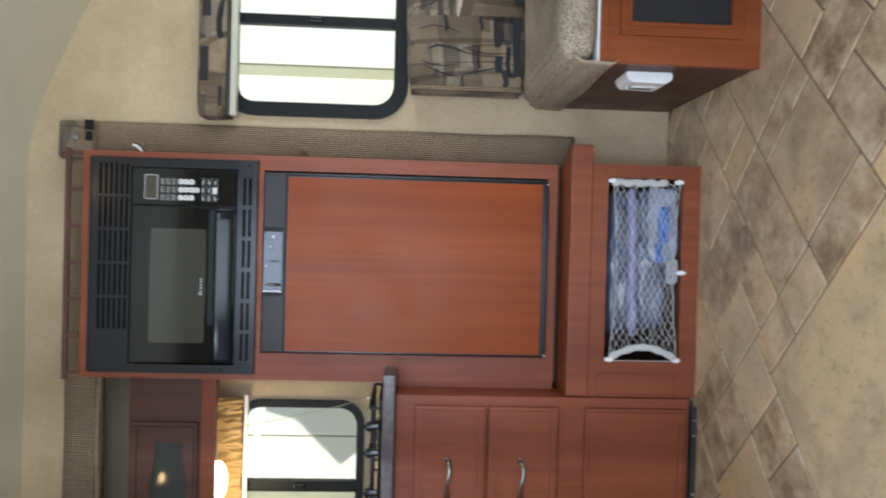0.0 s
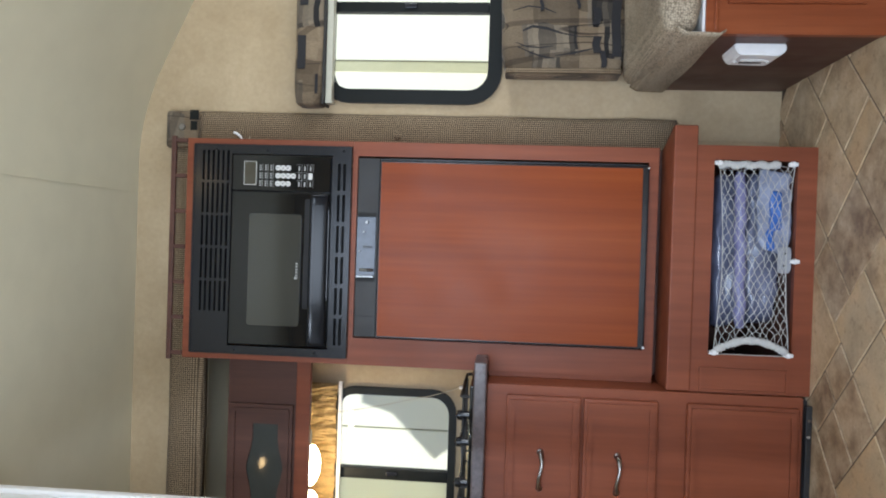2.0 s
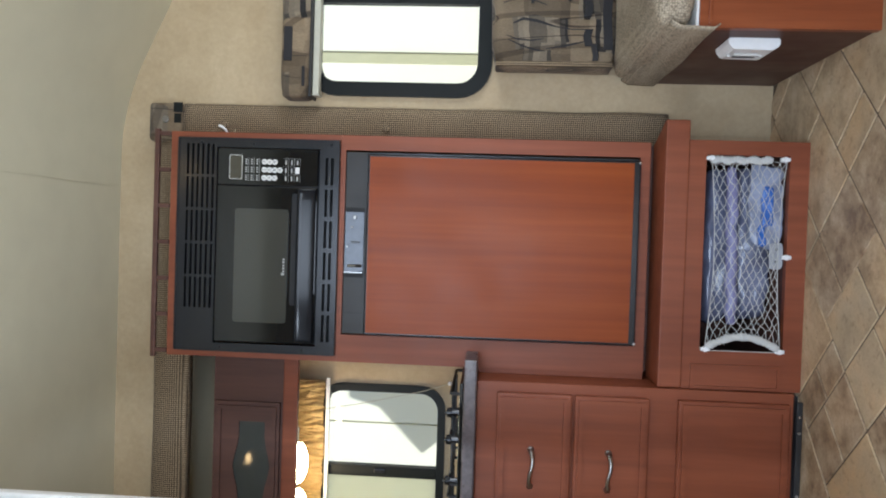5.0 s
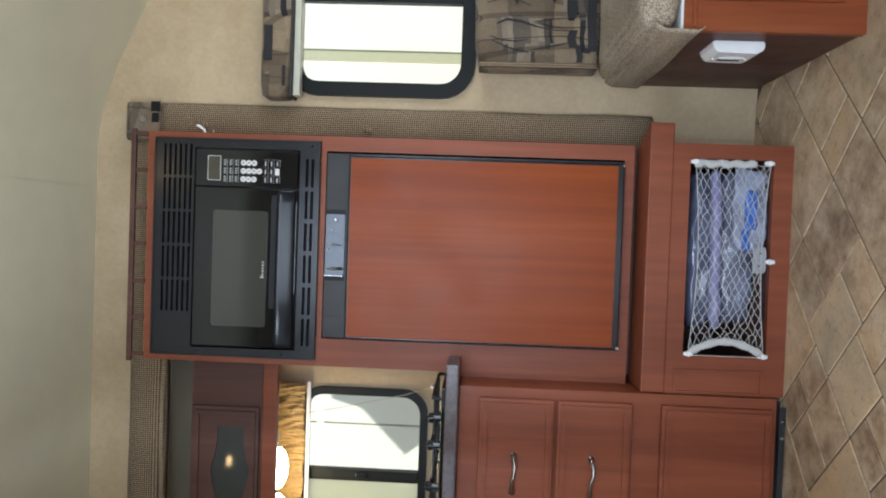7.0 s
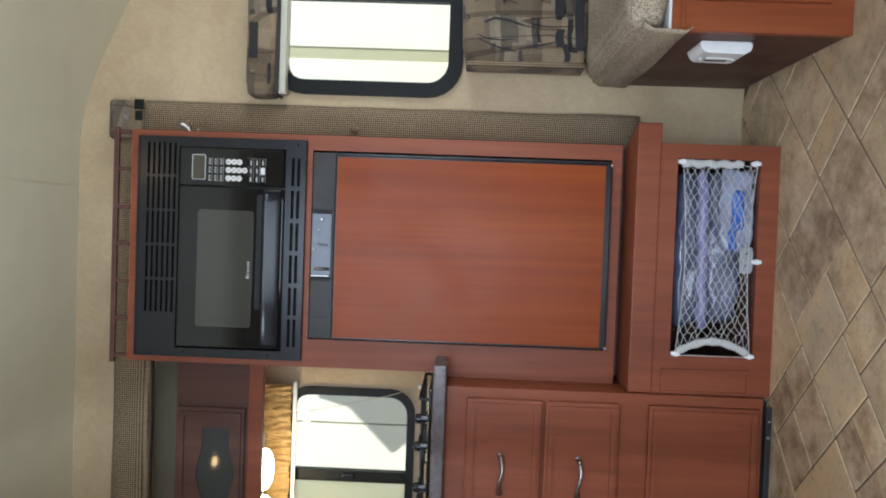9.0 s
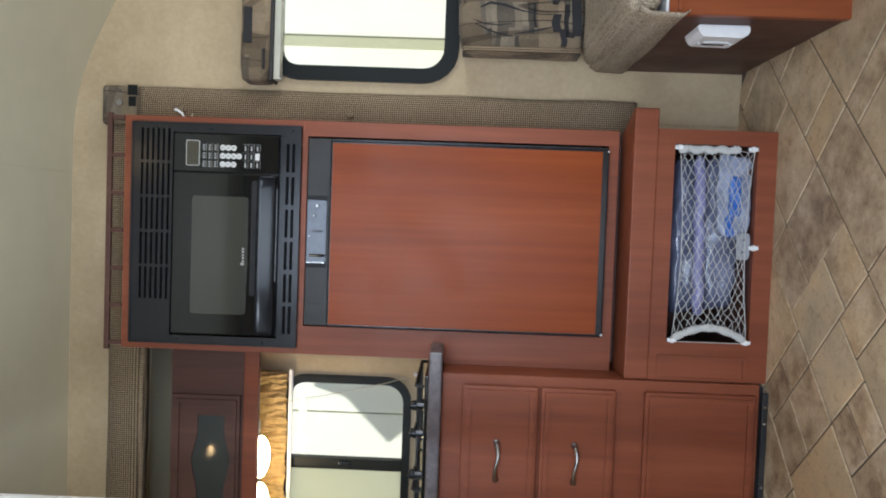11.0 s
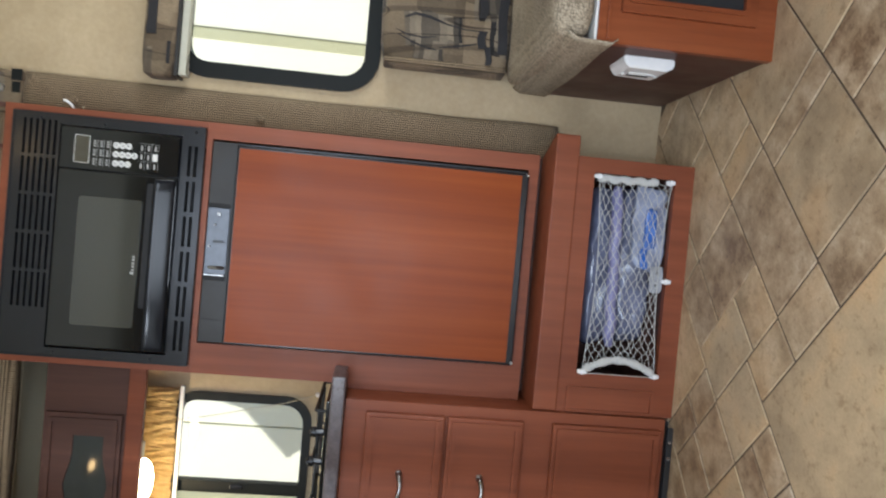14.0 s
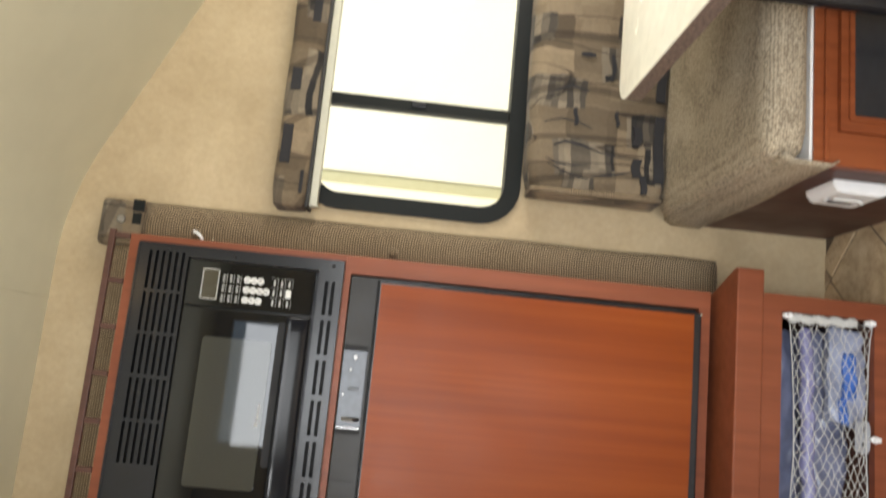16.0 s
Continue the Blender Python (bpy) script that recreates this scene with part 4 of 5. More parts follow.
def build_cooktop():
    c = thing("cooktop", (-0.75, 0.1, 0.888), "black gas cooktop with iron grates and front knobs", "stove")
    part("burner_tray", bx(-0.98, -0.365, -0.10, 0.36, 0.8885, 0.900, 0.004), BLACK_GLOSS, c)
    for x in (-0.452, -0.527, -0.64, -0.73, -0.82):
        bm = cyl(bmesh.new(), (x, -0.072, 0.911), (0, 0, 1), 0.009, 0.008, 0.022, 12)
        cyl(bm, (x, -0.072, 0.927), (0, 0, 1), 0.0145, 0.0125, 0.015, 18, 0.003)
        box(bm, x - 0.0025, x + 0.0025, -0.084, -0.060, 0.934, 0.939, 0.001)
        part("knob", bm, BLACK, c, "black control knob")
    for x0 in (-0.955, -0.665):
        bm = bmesh.new()
        for k in range(3):
            x = x0 + 0.128 * k
            tube(bm, [(x, -0.030, 0.901), (x, -0.030, 0.922), (x, -0.022, 0.926), (x, 0.322, 0.926), (x, 0.33, 0.922), (x, 0.33, 0.901)], 0.005, 6)
        for y in (0.06, 0.24):
            tube(bm, [(x0, y, 0.923), (x0 + 0.26, y, 0.923)], 0.005, 6)
        part("grate", bm, IRON, c, "cast-iron grate")
        for y in (0.06, 0.24):
            part("burner", cyl(bmesh.new(), (x0 + 0.13, y, 0.907), (0, 0, 1), 0.040, 0.034, 0.014, 20, 0.002), IRON, c)


build_cooktop()


def build_upper_cabinet():
    c = thing("upper_cabinet", (-0.8, 0.3, 1.43), "dark cherry wall cabinet with smoked glass doors above the cooktop", "cabinet")
    yf = 0.12
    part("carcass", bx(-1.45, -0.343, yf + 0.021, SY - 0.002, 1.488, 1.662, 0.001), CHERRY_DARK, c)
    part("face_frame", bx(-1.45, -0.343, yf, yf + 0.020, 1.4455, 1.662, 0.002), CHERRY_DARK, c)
    part("light_rail", bx(-1.45, -0.350, yf - 0.006, yf + 0.014, 1.400, 1.445, 0.004, 3), CHERRY, c, "smooth light rail")
    for x1 in (-0.492, -0.905):
        x0 = x1 - 0.395
        # the pane's edges flare outwards below its narrow ends
        curve = [(0.060, 0.040), (0.105, 0.040), (0.135, 0.044), (0.165, 0.052), (0.195, 0.058)]
        side = [(x1 - a, b) for a, b in curve] + [(x0 + a, b) for a, b in curve[::-1]]
        pane = [(x, 1.537 + b) for x, b in side] + [(x, 1.537 - b) for x, b in side[::-1]]
        outer = [(x1 - 0.395 * k / 9, 1.654) for k in range(10)] + [(x0 + 0.395 * k / 9, 1.452) for k in range(10)]
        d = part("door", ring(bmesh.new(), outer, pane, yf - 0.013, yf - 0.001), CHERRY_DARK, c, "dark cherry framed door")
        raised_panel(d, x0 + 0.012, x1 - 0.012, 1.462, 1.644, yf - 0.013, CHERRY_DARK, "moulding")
        part("pane", plate(bmesh.new(), [(x, z) for x, z in pane], yf - 0.0095, yf - 0.0035), DARK_GLASS, d, "smoked glass pane")


build_upper_cabinet()


def build_under_light():
    l = thing("under_cabinet_light", (-0.7, 0.2, 1.385), "lit twin under-cabinet light with oval diffusers", "lamp")
    part("housing", bx(-0.94, -0.605, 0.150, 0.27, 1.430, 1.4875, 0.004), PEWTER, l)
    for x0, x1 in ((-0.768, -0.638), (-0.918, -0.785)):
        bm = bmesh.new()
        bmesh.ops.create_uvsphere(bm, u_segments=20, v_segments=12, radius=1)
        for v in bm.verts:
            v.co = Vector(((x0 + x1) / 2 + v.co.x * (x1 - x0) / 2, 0.205 + v.co.y * 0.05, 1.415 + v.co.z * 0.029))
        part("diffuser", bm, LAMP_ON, l, "glowing oval diffuser", smooth=True)


build_under_light()


def ruffle(x0, x1, z0, z1, y, amp, seed, n=420, rows=14):
    """Crinkled cloth: uneven folds that wander, pinch and cross on their way down."""
    bm = bmesh.new()
    grid = []
    for k in range(rows + 1):
        w = k / rows
        line = []
        for i in range(n + 1):
            u = (x1 - x0) * i / n
            p = Vector((u * 40 + 0.9 * w, w * 1.1, seed))
            fold = 1 - abs(noise.noise(p)) * 1.9
            fold += 0.7 * noise.noise(Vector((u * 95 + 2 * w, w * 2.2, seed + 7)))
            fold += 0.3 * noise.noise(Vector((u * 170, w * 4, seed + 3)))
            hem = 0.006 * noise.noise(Vector((u * 25, 0.4, seed))) * (1 - w)
            line.append(bm.verts.new((x0 + u, y - amp * (0.45 + 0.55 * (1 - w)) * (0.7 + fold), z0 + (z1 - z0) * w + hem)))
        grid.append(line)
    for a, c in zip(grid, grid[1:]):
        for i in range(n):
            bm.faces.new((a[i], a[i + 1], c[i + 1], c[i]))
    ext = bmesh.ops.extrude_face_region(bm, geom=list(bm.faces))
    for v in ext["geom"]:
        if isinstance(v, bmesh.types.BMVert):
            v.co.y += 0.003
    return bm


def build_kitchen_valance():
    v = thing("window_valance", (-0.85, 0.43, 1.39), "gathered gold fabric valance above the kitchen window", "valance")
    part("gathered_fabric", ruffle(-1.22, -0.480, 1.382, 1.484, 0.436, 0.019, 2.3), GOLD, v, smooth=True)
    part("rod", bx(-1.24, -0.472, 0.420, 0.432, 1.366, 1.379, 0.002), WHITE, v, "pale shade rail")
    s = thing("blind_cord", (-0.55, 0.43, 1.0), "thin pale blind cord draped over the window", "cord")
    part("cord", tube(bmesh.new(), [(-0.578, 0.415, 1.378), (-0.560, 0.428, 1.27), (-0.508, 0.434, 1.05), (-0.478, 0.441, 0.955)], 0.0013, 5), CORD, s)
    part("cord_hook", cyl(bmesh.new(), (-0.478, 0.444, 0.952), (0, -1, 0), 0.008, 0.006, 0.010, 12, 0.001), WHITE, s)


build_kitchen_valance()


# ---- fabric fascia round the slide-out ----
def soft_strip(x0, x1, y0, y1, z0, z1, seed, along):
    """A padded strip with slightly wavy edges."""
    bm = bmesh.new()
    n, sec = 60, 9
    rings = []
    for k in range(n + 1):
        u = k / n
        w = 0.0045 * noise.noise(Vector((u * 7, seed, 0)))
        loop = []
        for j in range(sec):
            a = math.pi * j / (sec - 1)
            across, up = -math.cos(a), math.sin(a) ** 0.5
            if along == "z":
                loop.append(bm.verts.new(((x0 + x1) / 2 + across * (x1 - x0) / 2 + w, y1 - up * (y1 - y0), z0 + (z1 - z0) * u)))
            else:
                loop.append(bm.verts.new((x0 + (x1 - x0) * u, y1 - up * (y1 - y0), (z0 + z1) / 2 + across * (z1 - z0) / 2 + w)))
        rings.append(loop)
    for a, c in zip(rings, rings[1:]):
        for j in range(sec):
            bm.faces.new((a[j], a[(j + 1) % sec], c[(j + 1) % sec], c[j]))
    bm.faces.new(rings[0]), bm.faces.new(rings[-1][::-1])
    return bm


def build_fascia():
    f = thing("slide_fascia", (0.36, 0.17, 0.1), "padded brown woven fascia framing the slide-out", "trim")
    part("upright", soft_strip(0.300, 0.424, WY - 0.034, WY - 0.001, 0.310, 1.80, 1.0, "z"), WEAVE, f, "brown woven upright", smooth=True)
    part("header", soft_strip(-2.08, 0.30, WY - 0.040, WY - 0.001, 1.760, 1.880, 4.0, "x"), WEAVE, f, "brown woven header", smooth=True)
    part("corner_wrap", bx(0.300, 0.418, WY - 0.048, WY - 0.001, 1.795, 1.900, 0.014, 3), PRINT, f, "printed corner wrap")
    for x0, x1, z0, z1 in ((0.389, 0.4195, 1.793, 1.822), (0.356, 0.385, 1.797, 1.819)):
        part("wrap_patch", bx(x0, x1, WY - 0.0495, WY - 0.047, z0, z1, 0.001), GASKET, f, "charcoal patch of the print")
    part("screw_cup", cyl(bmesh.new(), (0.366, WY - 0.050, 1.846), (0, -1, 0), 0.011, 0.009, 0.006, 16, 0.001), PEWTER, f, "screw in a cup washer")
    for z in (1.66, 1.16):
        bm = bmesh.new()
        bmesh.ops.create_uvsphere(bm, u_segments=14, v_segments=8, radius=0.012, matrix=Matrix.Translation((0.352, WY - 0.042, z)) @ Matrix.Diagonal((1, 0.45, 1, 1)))
        part("button", bm, WEAVE, f, "fabric-covered button", smooth=True)
    h = thing("cord_end", (0.325, 0.0, 1.61), "short white cord end sticking out beside the cabinet", "cord")
    part("cord", tube(bmesh.new(), [(0.311, 0.012, 1.602), (0.321, 0.005, 1.606), (0.328, -0.002, 1.614), (0.331, -0.004, 1.623)], 0.0034, 8), WHITE, h, smooth=True)
    part("frayed_strand", tube(bmesh.new(), [(0.3115, 0.012, 1.580), (0.317, 0.008, 1.579), (0.321, 0.006, 1.577)], 0.0012, 6), CORD, h)


build_fascia()


# ---- dinette ----
def cushion(x0, x1, y0, y1, z0, z1, r, puff=0.012, cuts=22):
    """A soft upholstered block with rounded edges and a slight crown."""
    bm = bmesh.new()
    bmesh.ops.create_cube(bm, size=1)
    bmesh.ops.subdivide_edges(bm, edges=bm.edges, cuts=cuts, use_grid_fill=True)
    h = Vector(((x1 - x0) / 2, (y1 - y0) / 2, (z1 - z0) / 2))
    c = Vector(((x0 + x1) / 2, (y0 + y1) / 2, (z0 + z1) / 2))
    for v in bm.verts:
        q = Vector([2 * v.co[k] * h[k] for k in range(3)])
        core = Vector([max(-h[k] + r, min(h[k] - r, q[k])) for k in range(3)])
        d = q - core
        if d.length > 1e-6:
            q = core + d.normalized() * min(r, max(abs(d.x), abs(d.y), abs(d.z)))
        for k in range(3):
            a, b2 = (k + 1) % 3, (k + 2) % 3
            if abs(2 * v.co[k]) > 0.99:
                q[k] += math.copysign(puff, q[k]) * (1 - (q[a] / h[a]) ** 2) * (1 - (q[b2] / h[b2]) ** 2)
        v.co = c + q + 0.003 * noise.noise_vector(q * 9)
    return bm


def build_bench():
    b = thing("dinette_bench", (1.1, -0.1, 0), "cherry dinette bench base with a dark inset door", "bench")
    yf, xl, xr = -0.430, 0.515, 1.75
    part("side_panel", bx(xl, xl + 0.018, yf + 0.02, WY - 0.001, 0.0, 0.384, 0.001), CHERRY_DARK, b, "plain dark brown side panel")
    part("seat_board", bx(xl, xr, yf + 0.004, WY - 0.001, 0.3885, 0.3945, 0.001), WHITE_WALL, b, "pale plywood seat board")
    part("front_frame", ring(bmesh.new(), rounded(xl - 0.004, xr, 0.0, 0.388, 0.002, 1), rounded(xl + 0.070, xr - 0.07, 0.055, 0.335, 0.002, 1), yf, yf + 0.019), BENCH_WOOD, b, "orange cherry face frame")
    d = part("door", ring(bmesh.new(), rounded(xl + 0.062, xr - 0.062, 0.047, 0.343, 0.003, 1), rounded(xl + 0.092, xr - 0.092, 0.077, 0.318, 0.003, 1), yf - 0.012, yf - 0.001), BENCH_WOOD, b, "orange cherry door frame")
    part("moulding", ring(bmesh.new(), rounded(xl + 0.082, xr - 0.082, 0.067, 0.328, 0.003, 1), rounded(xl + 0.0915, xr - 0.0915, 0.0765, 0.3185, 0.003, 1), yf - 0.0165, yf - 0.012), BENCH_WOOD, d)
    part("top_bead", bx(xl + 0.004, xr - 0.004, yf - 0.006, yf - 0.0005, 0.362, 0.370, 0.002), BENCH_WOOD, b)
    part("inset", bx(xl + 0.090, xr - 0.090, yf - 0.004, yf - 0.001, 0.075, 0.320, 0), CHARCOAL, d, "dark charcoal inset")


build_bench()


def build_cushions():
    s = thing("seat_cushion", (1.1, -0.1, 0.395), "beige woven dinette seat cushion", "cushion")
    part("cover", cushion(0.522, 1.74, -0.442, 0.160, 0.396, 0.486, 0.034), CUSHION, s, smooth=True)
    part("piping", tube(bmesh.new(), [(0.524 + 0.003 * math.sin(k), -0.425 + 0.57 * k / 20, 0.458 + 0.004 * math.sin(k * 0.7)) for k in range(21)], 0.004, 6), CUSHION, s, smooth=True)
    bm = bmesh.new()
    rows = []
    n = 24
    for k in range(n + 1):
        u = k / n
        y = -0.446 + 0.625 * u
        low = 0.347 - 0.005 * u + 0.003 * math.sin(9 * u)
        rows.append([bm.verts.new((0.5135, y, low)), bm.verts.new((0.505 - 0.004 * math.sin(math.pi * u), y, low + 0.012)),
                     bm.verts.new((0.508, y, 0.432)), bm.verts.new((0.520, y, 0.452))])
    for a, c in zip(rows, rows[1:]):
        for q in range(3):
            bm.faces.new((a[q], a[q + 1], c[q + 1], c[q]))
    ext = bmesh.ops.extrude_face_region(bm, geom=list(bm.faces))
    for v in ext["geom"]:
        if isinstance(v, bmesh.types.BMVert):
            v.co.x += 0.004
    part("side_flap", bm, CUSHION, s, smooth=True)
    k = thing("back_cushion", (1.1, 0.12, 0.487), "dinette back cushion in a brown and charcoal patchwork print", "cushion")
    part("cover", cushion(0.548, 1.74, 0.072, 0.182, 0.487, 0.842, 0.03), PRINT, k, smooth=True)
    # charcoal arcs and bars of the print, on the bulging front
    face = lambda x, z: 0.066 - 0.012 * (1 - ((x - 1.144) / 0.596) ** 2) * (1 - ((z - 0.6645) / 0.1775) ** 2)
    for line in (((0.656, 0.785, 2), (0.669, 0.757, 4), (0.663, 0.716, 4), (0.648, 0.667, 2), (0.640, 0.618, 1.5), (0.640, 0.577, 1.5)),
                 ((0.622, 0.804, 1), (0.610, 0.773, 2), (0.607, 0.732, 2), (0.612, 0.696, 1)),
                 ((0.609, 0.798, 1), (0.591, 0.757, 2), (0.579, 0.716, 2.5), (0.577, 0.691, 1)),
                 ((0.584, 0.688, 1), (0.591, 0.642, 2.5), (0.599, 0.609, 2.5), (0.605, 0.581, 1.5)),
                 ((0.715, 0.815, 1), (0.728, 0.770, 2), (0.722, 0.725, 2), (0.708, 0.690, 1)),
                 ((0.800, 0.790, 2), (0.818, 0.750, 4), (0.806, 0.705, 2)), ((0.905, 0.730, 5), (0.905, 0.712, 8), (0.905, 0.692, 5))):
        pts = [Vector((x, face(x, z) - 0.001, z)) for x, z, w in line]
        bm = tube(bmesh.new(), pts, [0.001 * w for x, z, w in line], 8)
        for v in bm.verts:
            v.co.y = face(v.co.x, v.co.z) - 0.001 + 0.25 * (v.co.y - face(v.co.x, v.co.z))
        part("printed_arc", bm, PRINT_DARK, k, "charcoal printed arc")
    for x0, x1, z0, z1 in ((0.676, 0.725, 0.560, 0.581), (0.594, 0.642, 0.557, 0.580), (0.584, 0.760, 0.500, 0.526), (0.552, 0.600, 0.540, 0.556),
                           (0.715, 0.760, 0.728, 0.737), (0.722, 0.760, 0.622, 0.630), (0.80, 0.93, 0.500, 0.524), (0.84, 0.90, 0.60, 0.612), (0.84, 0.91, 0.640, 0.648)):
        bm = bmesh.new()
        grid = [[bm.verts.new((x0 + (x1 - x0) * a / 6, face(x0 + (x1 - x0) * a / 6, z0 + (z1 - z0) * c / 2) - 0.0012, z0 + (z1 - z0) * c / 2 + 0.003 * math.sin(0.9 * a + 40 * x0))) for a in range(7)] for c in range(3)]
        for g0, g1 in zip(grid, grid[1:]):
            for a in range(6):
                bm.faces.new((g0[a], g0[a + 1], g1[a + 1], g1[a]))
        ext = bmesh.ops.extrude_face_region(bm, geom=list(bm.faces))
        for v in ext["geom"]:
            if isinstance(v, bmesh.types.BMVert):
                v.co.y += 0.006
        part("printed_bar", bm, PRINT_DARK, k, "charcoal printed bar")
    part("side_panel", cushion(0.536, 0.556, 0.080, 0.184, 0.490, 0.832, 0.008, 0.0, 8), WEAVE, k, "plain woven side", smooth=True)


build_cushions()


def build_detector():
    d = thing("gas_detector", (0.5, -0.24, 0.2), "white plastic gas detector mounted on the bench side", "detector")
    x1 = 0.5145
    prof = [(x1, 0.180), (x1, 0.298), (x1 - 0.010, 0.298), (x1 - 0.026, 0.286), (x1 - 0.028, 0.196), (x1 - 0.018, 0.180)]
    bm = bmesh.new()
    a = [bm.verts.new((x, -0.345, z)) for x, z in prof]
    c = [bm.verts.new((x, -0.240, z)) for x, z in prof]
    bm.faces.new(a), bm.faces.new(c[::-1])
    for k in range(6):
        bm.faces.new((a[k], c[k], c[(k + 1) % 6], a[(k + 1) % 6]))
    bmesh.ops.bevel(bm, geom=list(bm.edges), offset=0.003, segments=2, affect="EDGES")
    part("case", bm, WHITE, d)
    part("slot", bx(x1 - 0.031, x1 - 0.027, -0.300, -0.292, 0.212, 0.270, 0.001), LEGEND, d)
    part("sensor_slot", bx(x1 - 0.0290, x1 - 0.027, -0.276, -0.268, 0.215, 0.267, 0), CHARCOAL, d)
    for z in (0.203, 0.279):
        part("button", cyl(bmesh.new(), (x1 - 0.029, -0.284, z), (-1, 0, 0), 0.005, 0.004, 0.004, 12), LEGEND, d)


build_detector()


def build_table():
    t = thing("dinette_table", (1.1, -0.65, 0), "cream laminate dinette table with a mottled edge", "table")
    x0, x1, y0, y1 = 0.637, 1.60, -1.05, -0.285
    out = rounded(x0, x1, y0, y1, 0.05)
    bm = bmesh.new()
    a = [bm.verts.new((x, y, 0.722)) for x, y in out]
    c = [bm.verts.new((x, y, 0.719)) for x, y in out]
    bm.faces.new(a), bm.faces.new(c[::-1])
    for k in range(len(a)):
        bm.faces.new((a[k], c[k], c[(k + 1) % len(a)], a[(k + 1) % len(a)]))
    part("tabletop", bm, TABLE_TOP, t)
    bm = bmesh.new()
    a = [bm.verts.new((x, y, 0.7188)) for x, y in out]
    c = [bm.verts.new((x, y, 0.690)) for x, y in out]
    bm.faces.new(a), bm.faces.new(c[::-1])
    for k in range(len(a)):
        bm.faces.new((a[k], c[k], c[(k + 1) % len(a)], a[(k + 1) % len(a)]))
    part("edge_band", bm, TABLE_EDGE, t, "mottled brown edge")
    for y in (-0.52, -0.86):
        part("leg", tube(bmesh.new(), [(0.79, y, 0.690), (0.79, y, 0.012)], 0.016, 14), BLACK, t, "black tube leg")
        part("leg_foot", cyl(bmesh.new(), (0.79, y, 0.006), (0, 0, 1), 0.055, 0.045, 0.012, 20, 0.002), BLACK, t)


build_table()


def build_window_valance():
    v = thing("window_valance", (0.85, 0.15, 1.38), "padded valance in patchwork print above the dinette window", "valance")
    part("padded_face", cushion(0.438, 1.38, WY - 0.085, WY - 0.002, 1.392, 1.478, 0.014, 0.004), PRINT, v, smooth=True)
    part("lower_edge", bx(0.440, 1.378, WY - 0.080, WY - 0.004, 1.386, 1.394, 0.003), RUBBER, v)
    for x0, x1, z0, z1 in ((0.545, 0.648, 1.444, 1.470), (0.47, 0.53, 1.404, 1.413), (0.74, 0.80, 1.440, 1.466), (0.93, 1.02, 1.410, 1.432)):
        part("printed_bar", bx(x0, x1, WY - 0.0905, WY - 0.084, z0, z1, 0.002), PRINT_DARK, v, "charcoal printed bar")
    r = thing("shade_rail", (0.85, 0.16, 1.37), "slim cream shade rail under the valance", "rail")
    part("rail", bx(0.452, 1.37, WY - 0.062, WY - 0.030, 1.366, 1.3855, 0.003), CREAM_RAIL, r)
    part("end_cap", bx(0.447, 0.452, WY - 0.064, WY - 0.028, 1.363, 1.3855, 0.001), CREAM_RAIL, r)
    part("bracket", bx(0.46, 0.49, WY - 0.0295, WY - 0.001, 1.370, 1.383, 0.001), WHITE, r)


build_window_valance()


# ---- floor tiles: stone-look pieces laid diagonally; u and v run along the two joint directions ----
def tile_mesh(w, h, name, mat):
    bm = bmesh.new()
    g, b = 0.0026, 0.0018
    lo = [bm.verts.new((x, y, -0.003)) for x, y in ((g, g), (w - g, g), (w - g, h - g), (g, h - g))]
    hi = [bm.verts.new((x, y, 0.0)) for x, y in ((g + b, g + b), (w - g - b, g + b), (w - g - b, h - g - b), (g + b, h - g - b))]
    bm.faces.new(hi)
    for k in range(4):
        bm.faces.new((lo[k], lo[(k + 1) % 4], hi[(k + 1) % 4], hi[k]))
    me = bpy.data.meshes.new(name)
    bm.to_mesh(me)
    bm.free()
    me.materials.append(mat)
    return me


R2 = math.sqrt(0.5)
SHAPES = {}


def lay_tile(u0, u1, v0, v1, calm=False):
    size = (round(u1 - u0, 3), round(v1 - v0, 3), calm)
    if min(size[:2]) < 0.02:
        return
    if size not in SHAPES:
        SHAPES[size] = tile_mesh(*size[:2], "tile", TILE_CALM if calm else TILE)
    t = new("tile", SHAPES[size])
    t.matrix_basis = Matrix.Translation(((u0 - v0) * R2, (u0 + v0) * R2, 0)) @ Matrix.Rotation(radians(45), 4, "Z")
    t.parent = floor


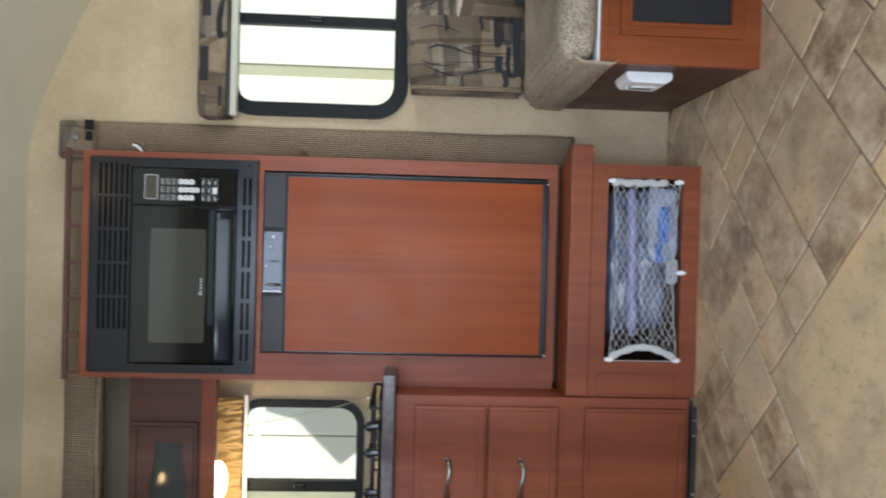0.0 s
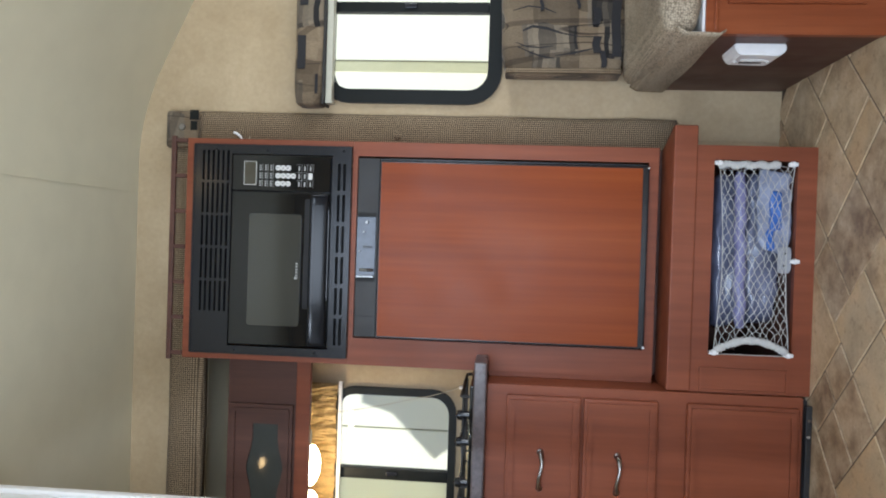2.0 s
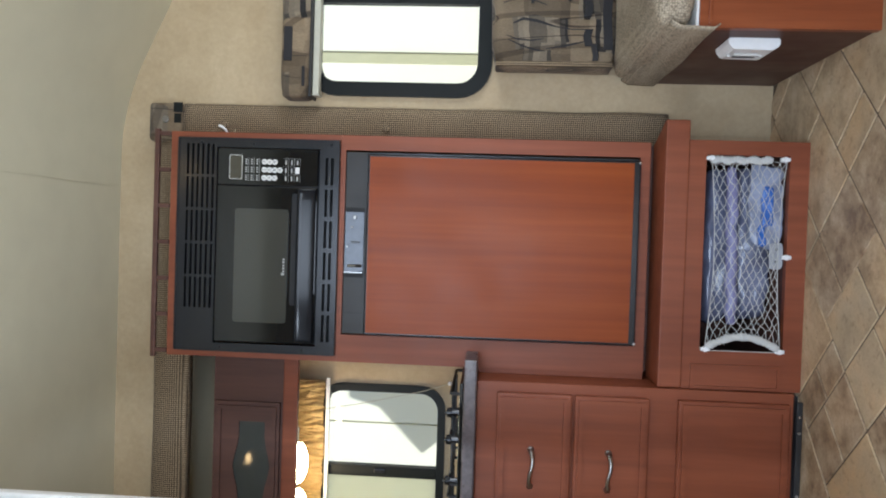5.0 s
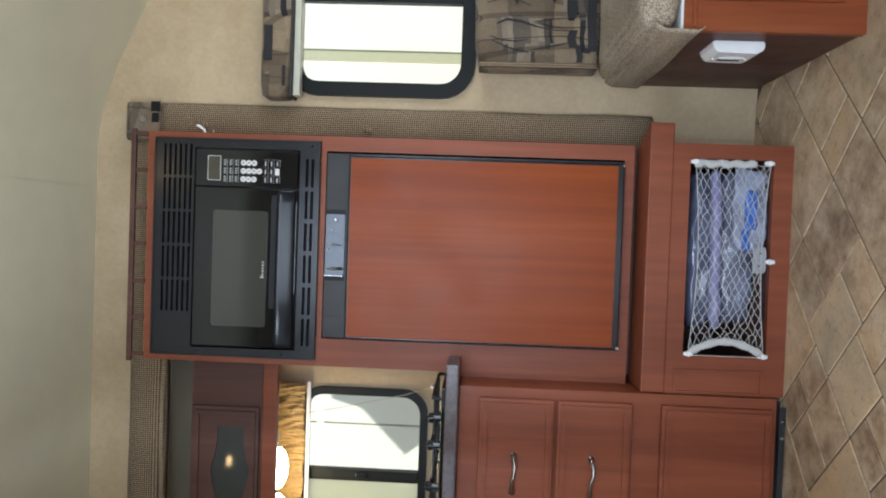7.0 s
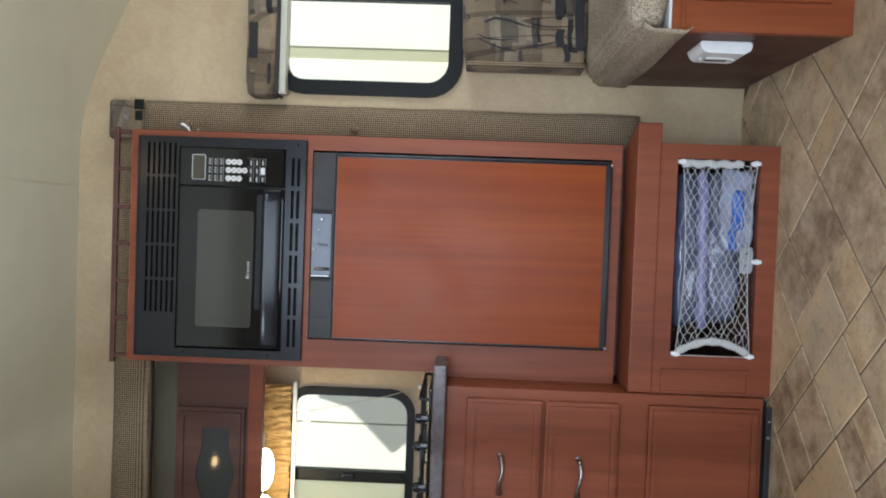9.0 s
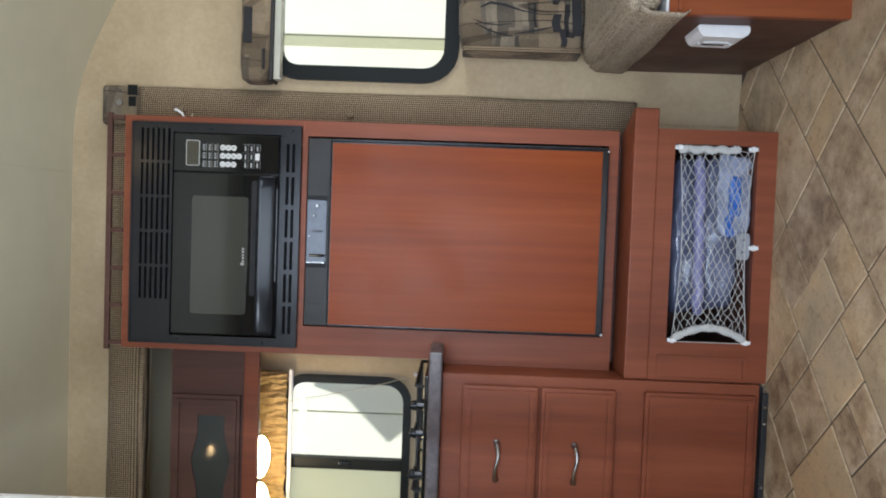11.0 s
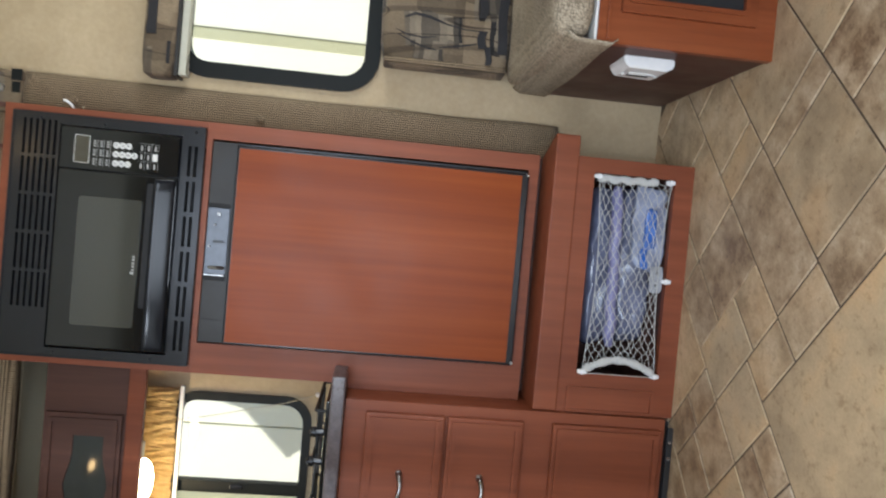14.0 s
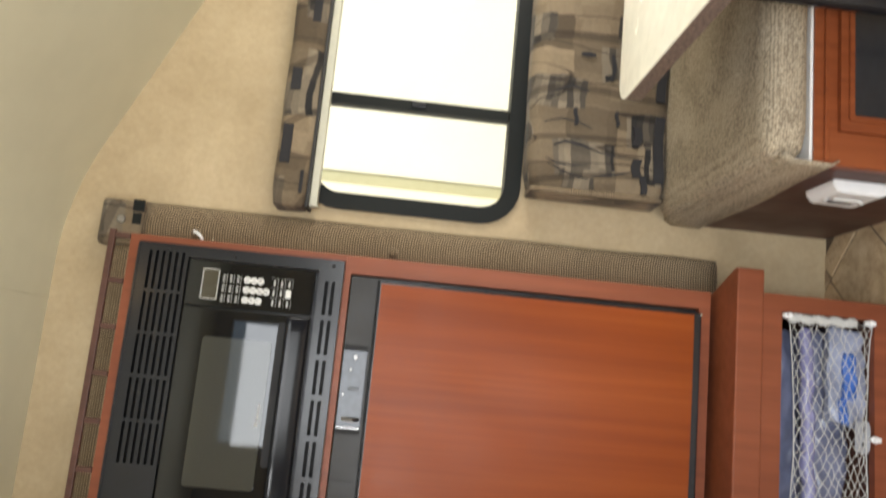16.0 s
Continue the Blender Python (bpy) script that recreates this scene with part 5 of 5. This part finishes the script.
# joints across u for each strip between two joints along u (v0, v1)
STRIPS = [(-0.775, -0.533, (-0.515, -0.400, -0.142, -0.066, 0.18, 0.40)),
          (-0.533, -0.367, (-0.515, -0.405, -0.068, 0.026, 0.25, 0.40)),
          (-0.367, -0.165, (-0.262, -0.070, 0.17, 0.40)), (-0.165, -0.052, (-0.262, -0.070, 0.17, 0.40)),
          (-0.367, -0.254, (-0.408, -0.258)), (-0.254, -0.055, (-0.408, -0.258)),
          (-0.367, -0.222, (-0.515, -0.408)), (-0.222, -0.055, (-0.565, -0.408)),
          (-0.775, -0.222, (-0.950, -0.515)), (-0.222, -0.138, (-0.690, -0.565)), (-0.138, -0.055, (-0.690, -0.565)),
          (-0.222, -0.055, (-0.950, -0.690)), (-0.055, 0.200, (-0.950, -0.565)), (-0.055, 0.080, (-0.565, -0.410)),
          (0.080, 0.200, (-0.565, -0.410)), (-0.055, 0.060, (-0.410, -0.315)), (0.060, 0.200, (-0.410, -0.315)), (-0.055, 0.200, (-0.315, -0.055, 0.40))]
# the calm tan pieces among the mottled ones, by (v0, u0)
CALM = {(-0.775, -0.400), (-0.775, -0.066), (-0.533, -0.068), (-0.254, -0.408), (-0.222, -0.565), (-0.775, -0.950), (-0.055, -0.950), (-0.165, -0.070)}
lot = random.Random(4)
for v0, v1, us in STRIPS:
    for u0, u1 in zip(us, us[1:]):
        lay_tile(u0, u1, v0, v1, (v0, u0) in CALM)

# the same kind of pattern, repeating, round that patch
U0, U1, V0, V1 = -0.95, 0.40, -0.775, 0.20
MODULE = [(0.0, 0.278, 0.0, 0.240), (0.278, 0.355, 0.0, 0.240), (0.0, 0.355, 0.240, 0.408), (0.150, 0.355, 0.408, 0.603),
          (0.150, 0.355, 0.603, 0.720), (0.0, 0.150, 0.408, 0.523), (0.0, 0.150, 0.523, 0.720)]
for a in range(-9, 10):
    for c in range(-5, 6):
        for u0, u1, v0, v1 in MODULE:
            u0, u1, v0, v1 = U0 + 0.355 * a + u0, U0 + 0.355 * a + u1, V0 + 0.72 * c + v0, V0 + 0.72 * c + v1
            cx, cy = (u0 + u1 - v0 - v1) / 2 * R2, (u0 + u1 + v0 + v1) / 2 * R2
            if not (-1.90 < cx < 1.66 and -2.32 < cy < 0.42 - 0.2 * (cx > 0.45)):
                continue
            if u1 > U0 and u0 < U1 and v1 > V0 and v0 < V1:      # trim against the patch
                if v0 < V0:
                    v1 = V0
                elif v1 > V1:
                    v0 = V1
                elif u0 < U0:
                    u1 = U0
                elif u1 > U1:
                    u0 = U1
                else:
                    continue
            lay_tile(u0, u1, v0, v1, lot.random() < 0.3)
